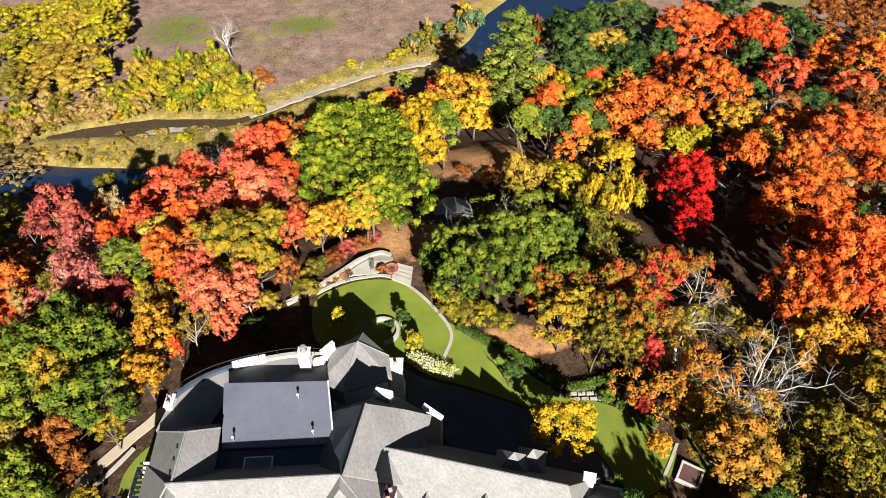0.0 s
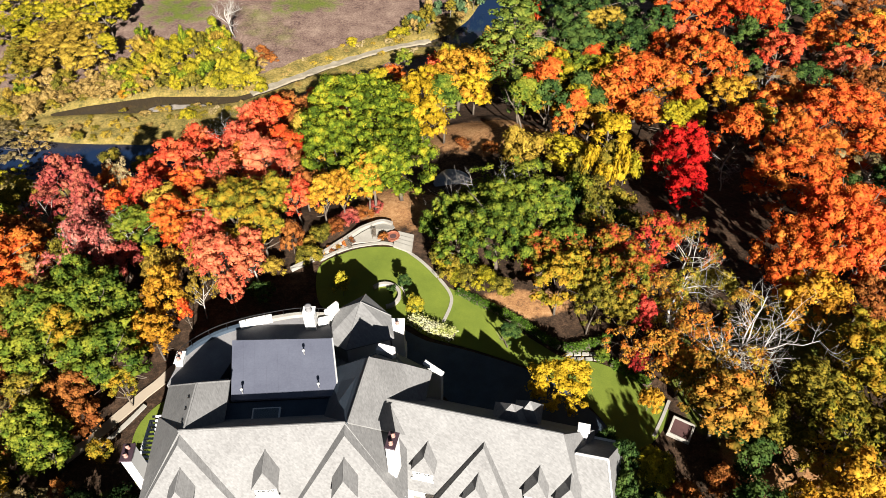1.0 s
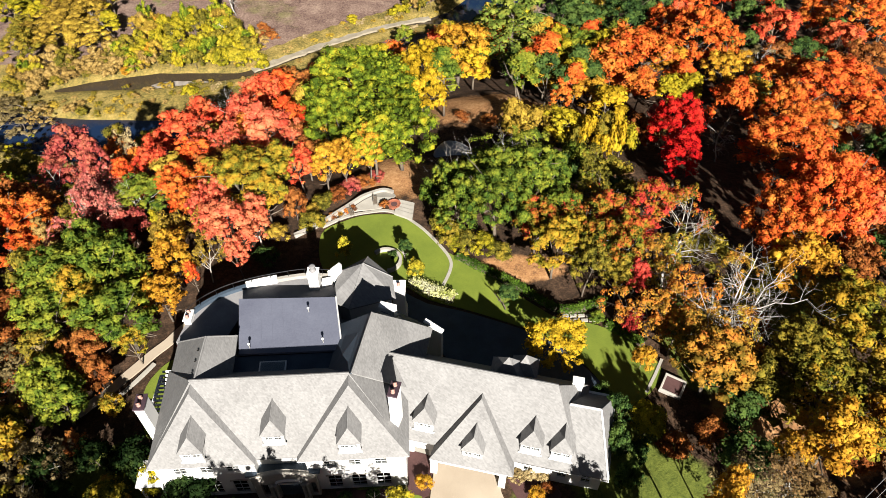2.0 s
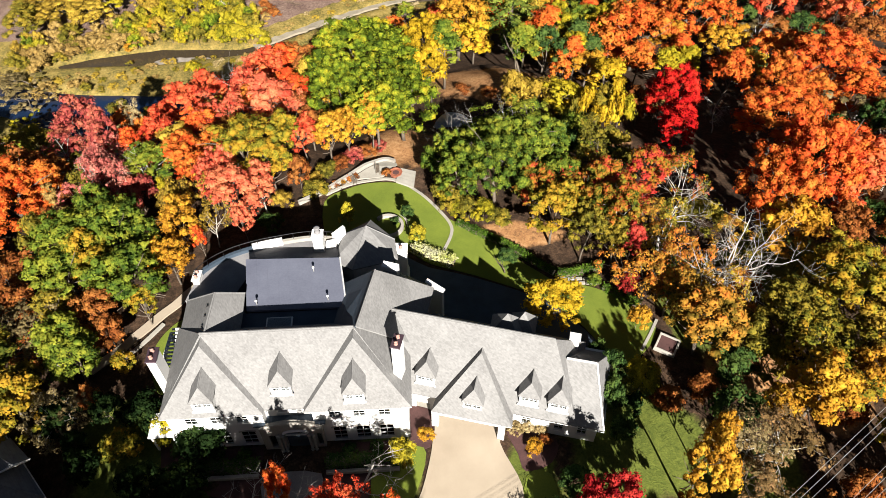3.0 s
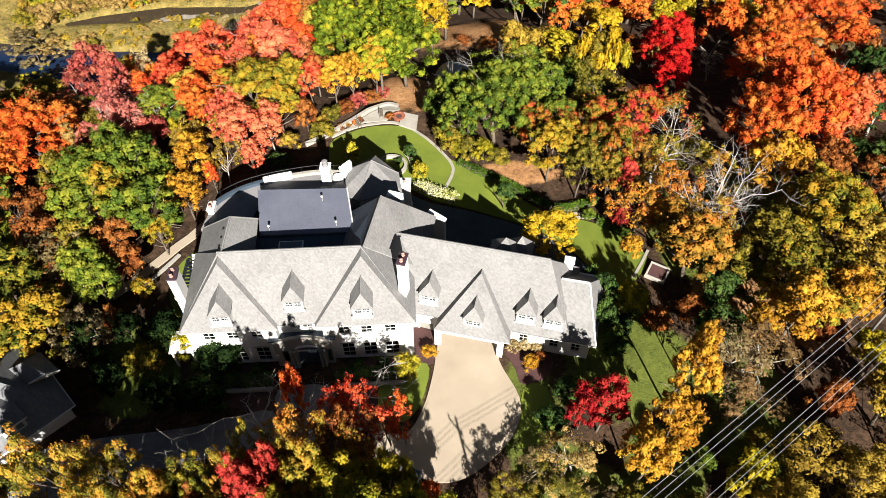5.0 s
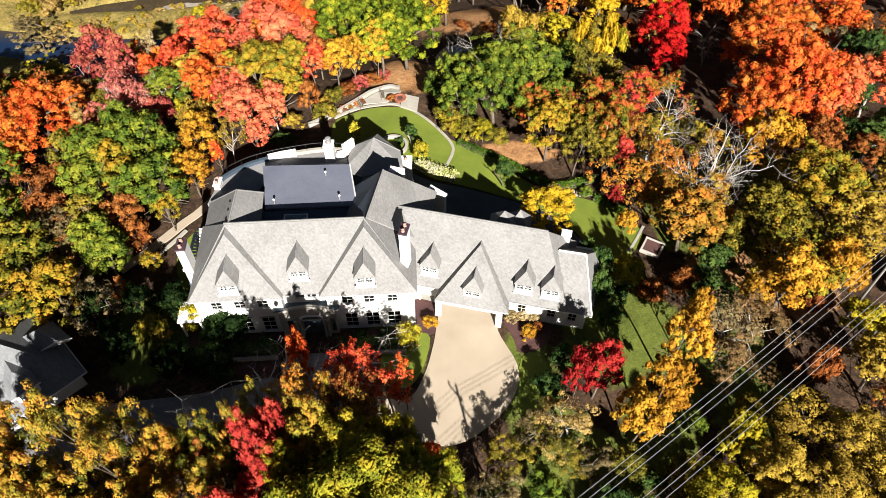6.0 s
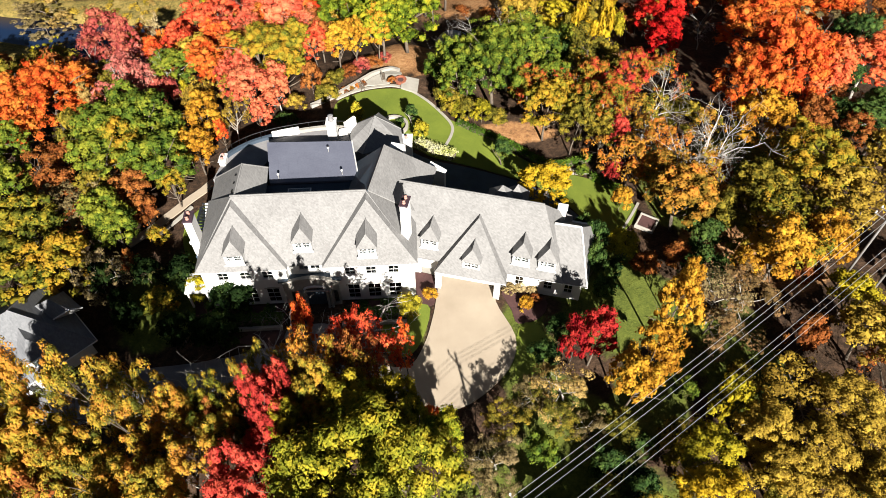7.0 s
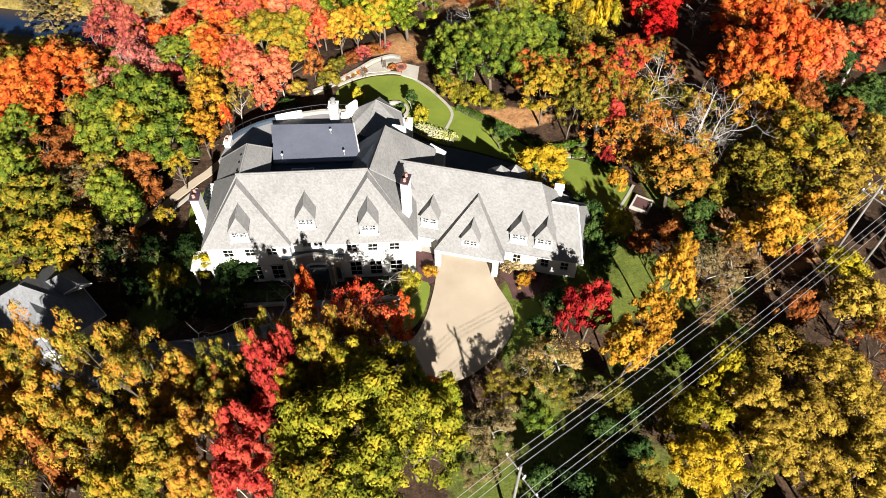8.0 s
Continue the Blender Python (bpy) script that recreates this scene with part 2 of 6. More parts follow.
def part(name, shape, material, parent=None, label="", smooth=False):
    """One mesh object out of (verts, faces), under a thing or under a part."""
    ob = new(name, mesh(name, shape[0], shape[1], material, smooth))
    if parent:
        ob.parent = parent
        ob.matrix_parent_inverse = parent.matrix_basis.inverted() if parent.parent is None else Matrix()
    return tagged(ob, label)


def thing(name, label, category, at=(0, 0, 0), group="", kind=""):
    ob = new(name)
    ob.location = at
    ob.empty_display_size = 0.2
    return tagged(ob, label, category, group, kind)


def join(*shapes):
    verts, faces = [], []
    for v, f in shapes:
        n = len(verts)
        verts += list(v)
        faces += [tuple(i + n for i in q) for q in f]
    return verts, faces


class Plan:
    """A ground plan turned by an angle about its origin: u along its front, v away from it."""
    def __init__(self, x, y, degrees):
        self.o, self.c, self.s = (x, y), math.cos(radians(degrees)), math.sin(radians(degrees))

    def at(self, u, v, z):
        return (self.o[0] + u * self.c - v * self.s, self.o[1] + u * self.s + v * self.c, z)

    def box(self, u0, u1, v0, v1, z0, z1, edge=0.0):
        e = min(edge, (u1 - u0) / 3, (v1 - v0) / 3, (z1 - z0) / 3)
        if e <= 0:
            v = [self.at(u, w, z) for z in (z0, z1) for w in (v0, v1) for u in (u0, u1)]
            return v, [(0, 2, 3, 1), (4, 5, 7, 6), (0, 1, 5, 4), (2, 6, 7, 3), (0, 4, 6, 2), (1, 3, 7, 5)]
        ring = lambda z, k: [self.at(u, w, z) for u, w in ((u0 + k, v0 + k), (u1 - k, v0 + k), (u1 - k, v1 - k), (u0 + k, v1 - k))]
        v = ring(z0, e) + ring(z0 + e, 0) + ring(z1 - e, 0) + ring(z1, e)
        f = [(3, 2, 1, 0), (12, 13, 14, 15)]
        for k in range(3):
            f += [(4 * k + i, 4 * k + (i + 1) % 4, 4 * k + 4 + (i + 1) % 4, 4 * k + 4 + i) for i in range(4)]
        return v, f

    def sheet(self, corners, thick=0.16):
        return slab([self.at(*c) for c in corners], thick)


WORLD = Plan(0, 0, 0)


def slab(points, thick):
    """A flat piece with that outline, thick downwards."""
    n = len(points)
    v = list(points) + [(x, y, z - thick) for x, y, z in points]
    return v, [tuple(range(n)), tuple(range(2 * n - 1, n - 1, -1))] + [(i + n, (i + 1) % n + n, (i + 1) % n, i) for i in range(n)]


def prism(outline, z0, z1):
    return slab([(x, y, z1) for x, y in outline], z1 - z0)


def tube(points, radii, sides=6):
    """A round bar through points."""
    pts = [Vector(p) for p in points]
    v, f = [], []
    for i, p in enumerate(pts):
        d = (pts[min(i + 1, len(pts) - 1)] - pts[max(i - 1, 0)]).normalized()
        a = d.orthogonal().normalized()
        b = d.cross(a)
        v += [tuple(p + (a * math.cos(2 * math.pi * k / sides) + b * math.sin(2 * math.pi * k / sides)) * radii[i]) for k in range(sides)]
    for i in range(len(pts) - 1):
        f += [(i * sides + k, i * sides + (k + 1) % sides, (i + 1) * sides + (k + 1) % sides, (i + 1) * sides + k) for k in range(sides)]
    return v, f + [tuple(range(sides - 1, -1, -1)), tuple(range((len(pts) - 1) * sides, len(pts) * sides))]


def lathe(profile, at, sides=16):
    """A turned body: (radius, height) pairs round an upright axis."""
    v = [(at[0] + r * math.cos(2 * math.pi * k / sides), at[1] + r * math.sin(2 * math.pi * k / sides), at[2] + z) for r, z in profile for k in range(sides)]
    f = [(i * sides + k, i * sides + (k + 1) % sides, (i + 1) * sides + (k + 1) % sides, (i + 1) * sides + k) for i in range(len(profile) - 1) for k in range(sides)]
    return v, f + [tuple(range(sides - 1, -1, -1)), tuple(range((len(profile) - 1) * sides, len(profile) * sides))]


def curve(points, steps=6, closed=False):
    """A smooth line through points in the plan."""
    n, out = len(points), []
    get = (lambda i: points[i % n]) if closed else (lambda i: points[min(max(i, 0), n - 1)])
    for i in range(n if closed else n - 1):
        p0, p1, p2, p3 = (np.array(get(i + k), float) for k in (-1, 0, 1, 2))
        for s in range(steps):
            t = s / steps
            out.append(tuple(0.5 * (2 * p1 + (p2 - p0) * t + (2 * p0 - 5 * p1 + 4 * p2 - p3) * t * t + (3 * p1 - p0 - 3 * p2 + p3) * t ** 3)))
    return out if closed else out + [tuple(points[-1])]


# ---- terrain: a shelf with the house, a wooded slope, a river flat ----
def steps(x, pairs):
    return float(np.interp(x, [p[0] for p in pairs], [p[1] for p in pairs]))


SHELF = [(-60, -1.9), (8, -1.6), (24, -1.7), (32, -2.1), (45, -3.2), (55, -3.6), (66, -4.1)]
FOOT = [(-130, 100), (-62, 104), (-50, 128), (-27, 146), (0, 158), (20, 164), (40, 176), (130, 190)]
BROW = [(-60, 62), (-30, 68), (15, 68), (45, 54), (130, 50)]
# centre lines of the river and its side arm: x, y, half width
RIVER = [(-112, 139, -0.8), (-96, 134, -0.8), (-86, 136.5, 0.6), (-70, 139, 2.2), (-50, 141, 0.2), (-43, 145, -0.2), (-27, 156.3, -0.3), (-12.6, 164.5, -0.3),
         (-4, 166.0, 0.2), (4, 168.5, 2.6), (13, 176, 5.5), (21, 190, 8.0), (34, 203, 11.0), (60, 225, 12.0), (110, 260, 12.0)]
ARM = [(-125, 126, 3.0), (-98, 121, 4.0), (-84, 117, 6.0), (-66, 115.5, 7.0), (-52, 118, 5.5), (-40, 124, 2.0)]


def beside(line, x, y):
    """How far x, y lies outside the water of a line."""
    best = 1e9
    for (ax, ay, aw), (bx, by, bw) in zip(line, line[1:]):
        dx, dy = bx - ax, by - ay
        t = min(max(((x - ax) * dx + (y - ay) * dy) / (dx * dx + dy * dy), 0), 1)
        best = min(best, math.hypot(x - ax - t * dx, y - ay - t * dy) - aw - t * (bw - aw))
    return best


def terrain(x, y):
    brow, foot = steps(x, BROW), steps(x, FOOT)
    z = steps(min(y, 66), SHELF)
    t = min(max((y - brow) / (foot - brow), 0), 1)
    z += (-32.4 - z) * t
    z += 2.4 * math.exp(-((x - 9) / 13) ** 2 - ((y - 101) / 9) ** 2) + 1.6 * math.exp(-((x + 7) / 6) ** 2 - ((y - 77) / 5) ** 2)
    if y > 95:
        d = min(beside(RIVER, x, y), beside(ARM, x, y))
        if d < 2.5:
            k = min(max((2.5 - d) / 4.0, 0), 1)
            z = min(z, z + (-34.3 - z) * k * k * (3 - 2 * k))
    return z


def spread(low, high, step, far):
    inner = list(np.arange(low, high + 0.01, step))
    grow, out, back = step, [], []
    a, b = inner[0], inner[-1]
    while b < far:
        grow *= 1.5
        a, b = a - grow, b + grow
        back.insert(0, a), out.append(b)
    return back + inner + out


def ground_material():
    m, nt, b = shader("leaf_litter_grass_and_meadow")
    zone = nt.nodes.new("ShaderNodeAttribute")
    zone.attribute_name = "zone"
    part_of = nt.nodes.new("ShaderNodeSeparateColor")
    nt.links.new(zone.outputs["Color"], part_of.inputs[0])
    wide, mid, clod, fine = grain(nt, "place", 0.035, 7.0), grain(nt, "place", 0.3, 8.0), grain(nt, "place", 1.7, 6.0, 0.7), grain(nt, "place", 5.0, 4.0)
    both = calc(nt, "ADD", calc(nt, "MULTIPLY", mid, 0.32), calc(nt, "ADD", calc(nt, "MULTIPLY", clod, 0.4), calc(nt, "MULTIPLY", fine, 0.28)))
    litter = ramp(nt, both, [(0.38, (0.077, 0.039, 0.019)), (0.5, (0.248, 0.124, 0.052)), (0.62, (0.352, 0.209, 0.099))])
    # litter under the trees, with the wood's shade put into its colour
    shade_litter = ramp(nt, both, [(0.38, (0.012, 0.009, 0.006)), (0.5, (0.035, 0.021, 0.013)), (0.62, (0.085, 0.05, 0.03))])
    heath = blend(nt, ramp(nt, wide, [(0.58, (0, 0, 0)), (0.68, (1, 1, 1))]), ramp(nt, both, [(0.4, (0.055, 0.033, 0.028)), (0.5, (0.127, 0.083, 0.066)), (0.6, (0.198, 0.143, 0.11))]),
                  ramp(nt, both, [(0.4, (0.055, 0.055, 0.017)), (0.6, (0.138, 0.132, 0.044))]))
    reed = ramp(nt, both, [(0.4, (0.045, 0.038, 0.011)), (0.47, (0.11, 0.09, 0.026)), (0.53, (0.19, 0.135, 0.036)), (0.6, (0.26, 0.2, 0.075))])
    turf = ramp(nt, both, [(0.36, (0.028, 0.041, 0.008)), (0.62, (0.105, 0.121, 0.022))])

    def soft(channel):
        return ramp(nt, calc(nt, "ADD", channel, calc(nt, "MULTIPLY", calc(nt, "SUBTRACT", mid, 0.5), 1.0)), [(0.4, (0, 0, 0)), (0.6, (1, 1, 1))])
    litter = blend(nt, soft(zone.outputs["Alpha"]), shade_litter, litter)
    colour = blend(nt, soft(part_of.outputs[0]), litter, heath)
    colour = blend(nt, soft(part_of.outputs[1]), colour, reed)
    colour = blend(nt, soft(part_of.outputs[2]), colour, turf)
    nt.links.new(colour, b.inputs["Base Color"])
    b.inputs["Roughness"].default_value = 0.95
    b.inputs["Specular IOR Level"].default_value = 0.1
    relief(nt, b, both, 1.0, 0.25)
    return m


TURF = [(22.5, 24, 3.4, 2.6), (26, 13.5, 1.8, 2.2), (42, 44, 2.6, 5), (-75, 184, 17, 16), (-40, 186, 17, 8), (31, 42, 4, 9), (44, 50, 9, 4), (25, 22, 3.5, 5), (22, 10, 4, 5), (9, 15, 3, 9), (-34, 22, 5, 6), (-6, 20, 4, 4), (6, -2, 6, 7), (13, 3, 6, 9), (17, -5, 9, 7), (33, 14, 5, 8), (19, 24, 6, 8), (16, 31, 4, 4)]

# openings in the wood where sunlight is put into the litter's colour
SUNLIT = [(7, 101, 12, 8), (-6, 74, 7, 6), (10.5, 54.3, 6, 2.4), (27, 80, 4, 2.5), (42, 28, 5, 4), (34, 33, 4, 5), (-10, 14, 4, 2)]


def zones(x, y):
    foot = steps(x, FOOT)
    flat = 1.0 if y > foot - 4 else 0.0
    wet = min(beside(RIVER, x, y), beside(ARM, x, y)) if y > 90 else 99
    reed = 1.0 if flat and (wet < 7 or (-100 < x < -44 and 114 < y < 141)) else 0.0
    turf = max(max(0.0, (1.0 if cy < 90 else 0.6) - 0.5 * ((x - cx) / rx) ** 2 - 0.5 * ((y - cy) / ry) ** 2) for cx, cy, rx, ry in TURF)
    dry = max(max(0.0, 1.0 - 0.5 * ((x - cx) / rx) ** 2 - 0.5 * ((y - cy) / ry) ** 2) for cx, cy, rx, ry in SUNLIT)
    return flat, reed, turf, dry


def build_ground():
    xs, ys = spread(-118, 122, 1.3, 2500), spread(-30, 214, 1.3, 2500)
    verts = [(x, y, terrain(x, y) + (0.12 * noise.noise((x * 0.3, y * 0.3, 0)) + (0.9 * noise.noise((x * 0.13, y * 0.13, 4)) if 72 < y < 112 and x > -40 else 0) if abs(x) < 130 else 0)) for y in ys for x in xs]
    n = len(xs)
    faces = [(j * n + i, j * n + i + 1, (j + 1) * n + i + 1, (j + 1) * n + i) for j in range(len(ys) - 1) for i in range(n - 1)]
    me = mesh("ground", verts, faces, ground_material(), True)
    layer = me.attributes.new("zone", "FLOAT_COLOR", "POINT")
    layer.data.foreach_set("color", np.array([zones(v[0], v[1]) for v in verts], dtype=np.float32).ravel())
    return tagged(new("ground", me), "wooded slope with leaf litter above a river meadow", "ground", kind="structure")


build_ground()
tagged(part("water", WORLD.box(-700, 700, 80, 800, -33.6, -33.05), WATER), "dark blue river water in the valley", "river", kind="structure")


def drape(name, outline, lift, material, label, category, thick=0.35, step=1.2, height=None):
    """A sheet of that outline laid over the ground."""
    height = height or terrain
    pts = [Vector(p) for p in outline]
    n = len(pts)
    lo = [min(p[i] for p in pts) for i in (0, 1)]
    hi = [max(p[i] for p in pts) for i in (0, 1)]

    def inside(x, y):
        odd = False
        for a, b in zip(pts, pts[1:] + pts[:1]):
            if (a.y > y) != (b.y > y) and x < (b.x - a.x) * (y - a.y) / (b.y - a.y) + a.x:
                odd = not odd
        return odd
    grid = [Vector((x, y)) for x in np.arange(lo[0] + 0.3, hi[0], step) for y in np.arange(lo[1] + 0.3, hi[1], step) if inside(x, y)]
    v2, _, f2, *_ = delaunay_2d_cdt(pts + grid, [(i, (i + 1) % n) for i in range(n)], [], 1, 0.01)
    verts = [(p.x, p.y, height(p.x, p.y) + lift) for p in v2]
    k = len(verts)
    rim = {}
    for f in f2:
        for a, b in zip(f, list(f[1:]) + [f[0]]):
            rim[(a, b)] = rim.get((b, a), 0) + 1
    edges = [e for e in rim if (e[1], e[0]) not in rim]
    verts += [(p.x, p.y, height(p.x, p.y) + lift - thick) for p in v2]
    faces = [tuple(f) for f in f2] + [(b, a, a + k, b + k) for a, b in edges]
    ob = part(name, (verts, faces), material)
    return tagged(ob, label, category, kind="structure")


def ribbon(name, line, width, lift, material, label, category, thick=0.3, height=None):
    """A path or low wall of that width along a line."""
    height = height or terrain
    v, f = [], []
    for i, (x, y) in enumerate(line):
        a, b = line[max(i - 1, 0)], line[min(i + 1, len(line) - 1)]
        d = math.hypot(b[0] - a[0], b[1] - a[1]) or 1
        nx, ny = -(b[1] - a[1]) / d * width / 2, (b[0] - a[0]) / d * width / 2
        z = height(x, y) + lift
        v += [(x + nx, y + ny, z), (x - nx, y - ny, z), (x - nx, y - ny, z - thick), (x + nx, y + ny, z - thick)]
    for i in range(len(line) - 1):
        f += [(4 * i + k, 4 * i + (k + 1) % 4, 4 * i + 4 + (k + 1) % 4, 4 * i + 4 + k) for k in range(4)]
    f += [(3, 2, 1, 0), tuple(4 * (len(line) - 1) + k for k in range(4))]
    return tagged(part(name, (v, f), material), label, category, kind="structure")


# ---- the house: main block (plan A), angled east wing (plan B), rear blocks ----
A = Plan(-11.6, 23.0, 3.2)
B = Plan(-5.65, 32.47, -12.7)
house = thing("house", "large white stucco mansion with steep weathered shingle roofs", "house", (-8.0, 30.0, -2.2))


def pierced(plan, u0, u1, v, z0, z1, holes, thick=0.3):
    """A wall or sash whose outer face stands at v, with rectangular holes (u0, u1, z0, z1)."""
    us = sorted({u0, u1, *[h[0] for h in holes], *[h[1] for h in holes]})
    zs = sorted({z0, z1, *[h[2] for h in holes], *[h[3] for h in holes]})
    n, m = len(us), len(zs)

    def full(i, j):
        if not (0 <= i < n - 1 and 0 <= j < m - 1):
            return False
        u, z = (us[i] + us[i + 1]) / 2, (zs[j] + zs[j + 1]) / 2
        return not any(h[0] < u < h[1] and h[2] < z < h[3] for h in holes)
    at = lambda i, j, k: (k * m + j) * n + i
    verts = [plan.at(u, v + k * thick, z) for k in (0, 1) for z in zs for u in us]
    faces = []
    for i in range(n - 1):
        for j in range(m - 1):
            if full(i, j):
                faces += [(at(i, j, 0), at(i + 1, j, 0), at(i + 1, j + 1, 0), at(i, j + 1, 0)), (at(i, j + 1, 1), at(i + 1, j + 1, 1), at(i + 1, j, 1), at(i, j, 1))]
                for di, dj, a, b in ((-1, 0, (0, 1), (0, 0)), (1, 0, (1, 0), (1, 1)), (0, -1, (0, 0), (1, 0)), (0, 1, (1, 1), (0, 1))):
                    if not full(i + di, j + dj):
                        p, q = (i + a[0], j + a[1]), (i + b[0], j + b[1])
                        faces.append((at(*q, 0), at(*p, 0), at(*p, 1), at(*q, 1)))
    used = sorted({k for f in faces for k in f})
    back = {k: i for i, k in enumerate(used)}
    return [verts[k] for k in used], [tuple(back[k] for k in f) for f in faces]


def sash(plan, u0, u1, v, z0, z1, cols, rows, rim=0.06, bar=0.04):
    """A window frame with its glazing bars, in one piece."""
    wu, wz = (u1 - u0 - 2 * rim - (cols - 1) * bar) / cols, (z1 - z0 - 2 * rim - (rows - 1) * bar) / rows
    lights = [(u0 + rim + i * (wu + bar), u0 + rim + i * (wu + bar) + wu, z0 + rim + j * (wz + bar), z0 + rim + j * (wz + bar) + wz) for i in range(cols) for j in range(rows)]
    return pierced(plan, u0, u1, v, z0, z1, lights, 0.09)


def window(plan, u0, u1, v, z0, z1, cols=2, rows=2, parent=None, arch=False):
    """A casement set into a hole: sash with bars, pane and sill."""
    root = part("window", sash(plan, u0, u1, v + 0.06, z0, z1, cols, rows), TRIM, parent or house, "white painted casement")
    part("pane", plan.box(u0 + 0.05, u1 - 0.05, v + 0.1, v + 0.12, z0 + 0.05, z1 - 0.05), GLASS, root, "dark window glass")
    part("sill", plan.box(u0 - 0.1, u1 + 0.1, v - 0.1, v + 0.06, z0 - 0.12, z0, 0.02), TRIM, root)
    if arch:
        line = [plan.at(u0 - 0.12 + (u1 - u0 + 0.24) * i / 8, v - 0.03, z1 + 0.08 + 0.18 * math.sin(math.pi * i / 8)) for i in range(9)]
        part("hood", tube(line, [0.09] * 9, 6), LIMESTONE, root, "pale stone hood moulding")
    return root


def dormer(plan, u, v, z, wide=2.0, deep=2.7):
    """A dormer whose roof peak lies at u, v, z: hipped shingle roof over a white window front."""
    z -= 0.2
    vf, head, sill, w = v - deep, z - 1.38, z - 2.95, wide / 2
    root = part("dormer", plan.box(-w + u + 0.02, w + u - 0.02, vf + 0.245, vf + 1.25, sill, head - 0.3), STUCCO, house, "hipped dormer with a small twin casement")
    lights = [(u - 0.8, u - 0.07, sill + 0.5, head - 0.2), (u + 0.07, u + 0.8, sill + 0.5, head - 0.2)]
    part("front", pierced(plan, u - w, u + w, vf, sill - 0.1, head, lights, 0.24), STUCCO, root)
    for a, b, c, d in lights:
        part("pane", plan.box(a + 0.03, b - 0.03, vf + 0.12, vf + 0.14, c + 0.03, d - 0.03), GLASS, root, "dark window glass")
        part("casement", sash(plan, a, b, vf + 0.08, c, d, 2, 2, 0.035, 0.03), TRIM, root)
    part("sill", plan.box(u - w - 0.14, u + w + 0.14, vf - 0.18, vf - 0.002, sill - 0.16, sill + 0.02, 0.03), TRIM, root)
    e, top = w + 0.16, z + 0.14
    peak, back = (u, vf + 0.7, top), (u, v + 0.4, top)
    fl, fr, bl, br = (u - e, vf - 0.12, head), (u + e, vf - 0.12, head), (u - e, vf + 1.95, head), (u + e, vf + 1.95, head)
    part("roof_slope", plan.sheet([fl, fr, peak], 0.1), SHINGLE, root)
    part("roof_slope", plan.sheet([fl, peak, back, bl], 0.1), SHINGLE, root)
    part("roof_slope", plan.sheet([peak, fr, br, back], 0.1), SHINGLE, root)
    part("ridge_cap", tube([plan.at(*peak), plan.at(*back)], [0.06, 0.06], 5), SHINGLE, root)
    return root


def front_gable(plan, u, v, z, ul, ur, ve, ze, deep, under=0.0):
    """A shingled triangular front that stands proud of the roof behind it."""
    f = [plan.at(u, v, z), plan.at(ul, ve, ze), plan.at(ur, ve, ze)]
    b = [plan.at(u, v + deep * 0.8, z - under), plan.at(ul + under, ve + deep, ze), plan.at(ur - under, ve + deep, ze)]
    shape = (f + b, [(0, 1, 2), (5, 4, 3), (0, 3, 4, 1), (1, 4, 5, 2), (2, 5, 3, 0)])
    g = part("front_gable", shape, SHINGLE, house, "steep shingled front gable")
    part("fascia", plan.box(ul + 0.05, ur - 0.05, ve + 0.06, ve + 0.3, ze - 0.22, ze - 0.004), TRIM, g)
    return g


# main block walls
EAVE, BASE = 5.2, -2.3
low = [(0.1, 1.5), (2.45, 3.95), (4.9, 6.4), (-14.6, -13.1), (-11.9, -10.4), (-9.3, -7.8)]
high = [(0.05, 1.25), (2.46, 3.66), (5.0, 6.2), (-14.2, -13.0), (-11.7, -10.5), (-9.2, -8.0)]
for u0, u1 in ((-15.9, -6.5), (-1.6, 8.0)):
    holes = [(a, b, -1.35, 1.4) for a, b in low if u0 < a < u1] + [(a, b, 3.35, 4.7) for a, b in high if u0 < a < u1]
    part("wall", pierced(A, u0, u1, 0.0, BASE, EAVE, holes), STUCCO, house)
    for a, b, c, d in holes:
        window(A, a, b, 0.0, c, d, 2, 3 if d < 2 else 2, None, d < 2)
    part("plinth", A.box(u0 - 0.06, u1 + 0.06, -0.1, -0.003, BASE - 0.4, BASE + 0.5, 0.03), LIMESTONE, house, "pale stone plinth")
    part("cornice", A.box(u0 - 0.12, u1 + 0.12, -0.14, -0.003, EAVE - 0.3, EAVE - 0.05, 0.05), TRIM, house)
mid_holes = [(-5.2, -4.1, 3.4, 4.9), (-3.9, -2.8, 3.4, 4.9)]
part("wall", pierced(A, -6.5, -1.6, 1.0, BASE, 6.0, mid_holes), STUCCO, house)
window(A, -5.2, -4.1, 1.0, 3.4, 4.9)
window(A, -3.9, -2.8, 1.0, 3.4, 4.9)
for shape in (A.box(-15.9, -15.6, 0.3, 10.2, BASE, EAVE), A.box(7.7, 8.0, 0.3, 10.2, BASE, EAVE), A.box(-15.6, 7.7, 9.9, 10.2, BASE, EAVE)):
    part("wall", shape, STUCCO, house)
for shape in (A.box(-6.8, -6.5, 0.3, 1.0, BASE, EAVE), A.box(-1.6, -1.3, 0.3, 1.0, BASE, EAVE)):
    part("wall", shape, STUCCO, house)
part("storey_floor", A.box(-15.6, 7.7, 1.3, 9.9, 2.2, 2.5), STUCCO, house)

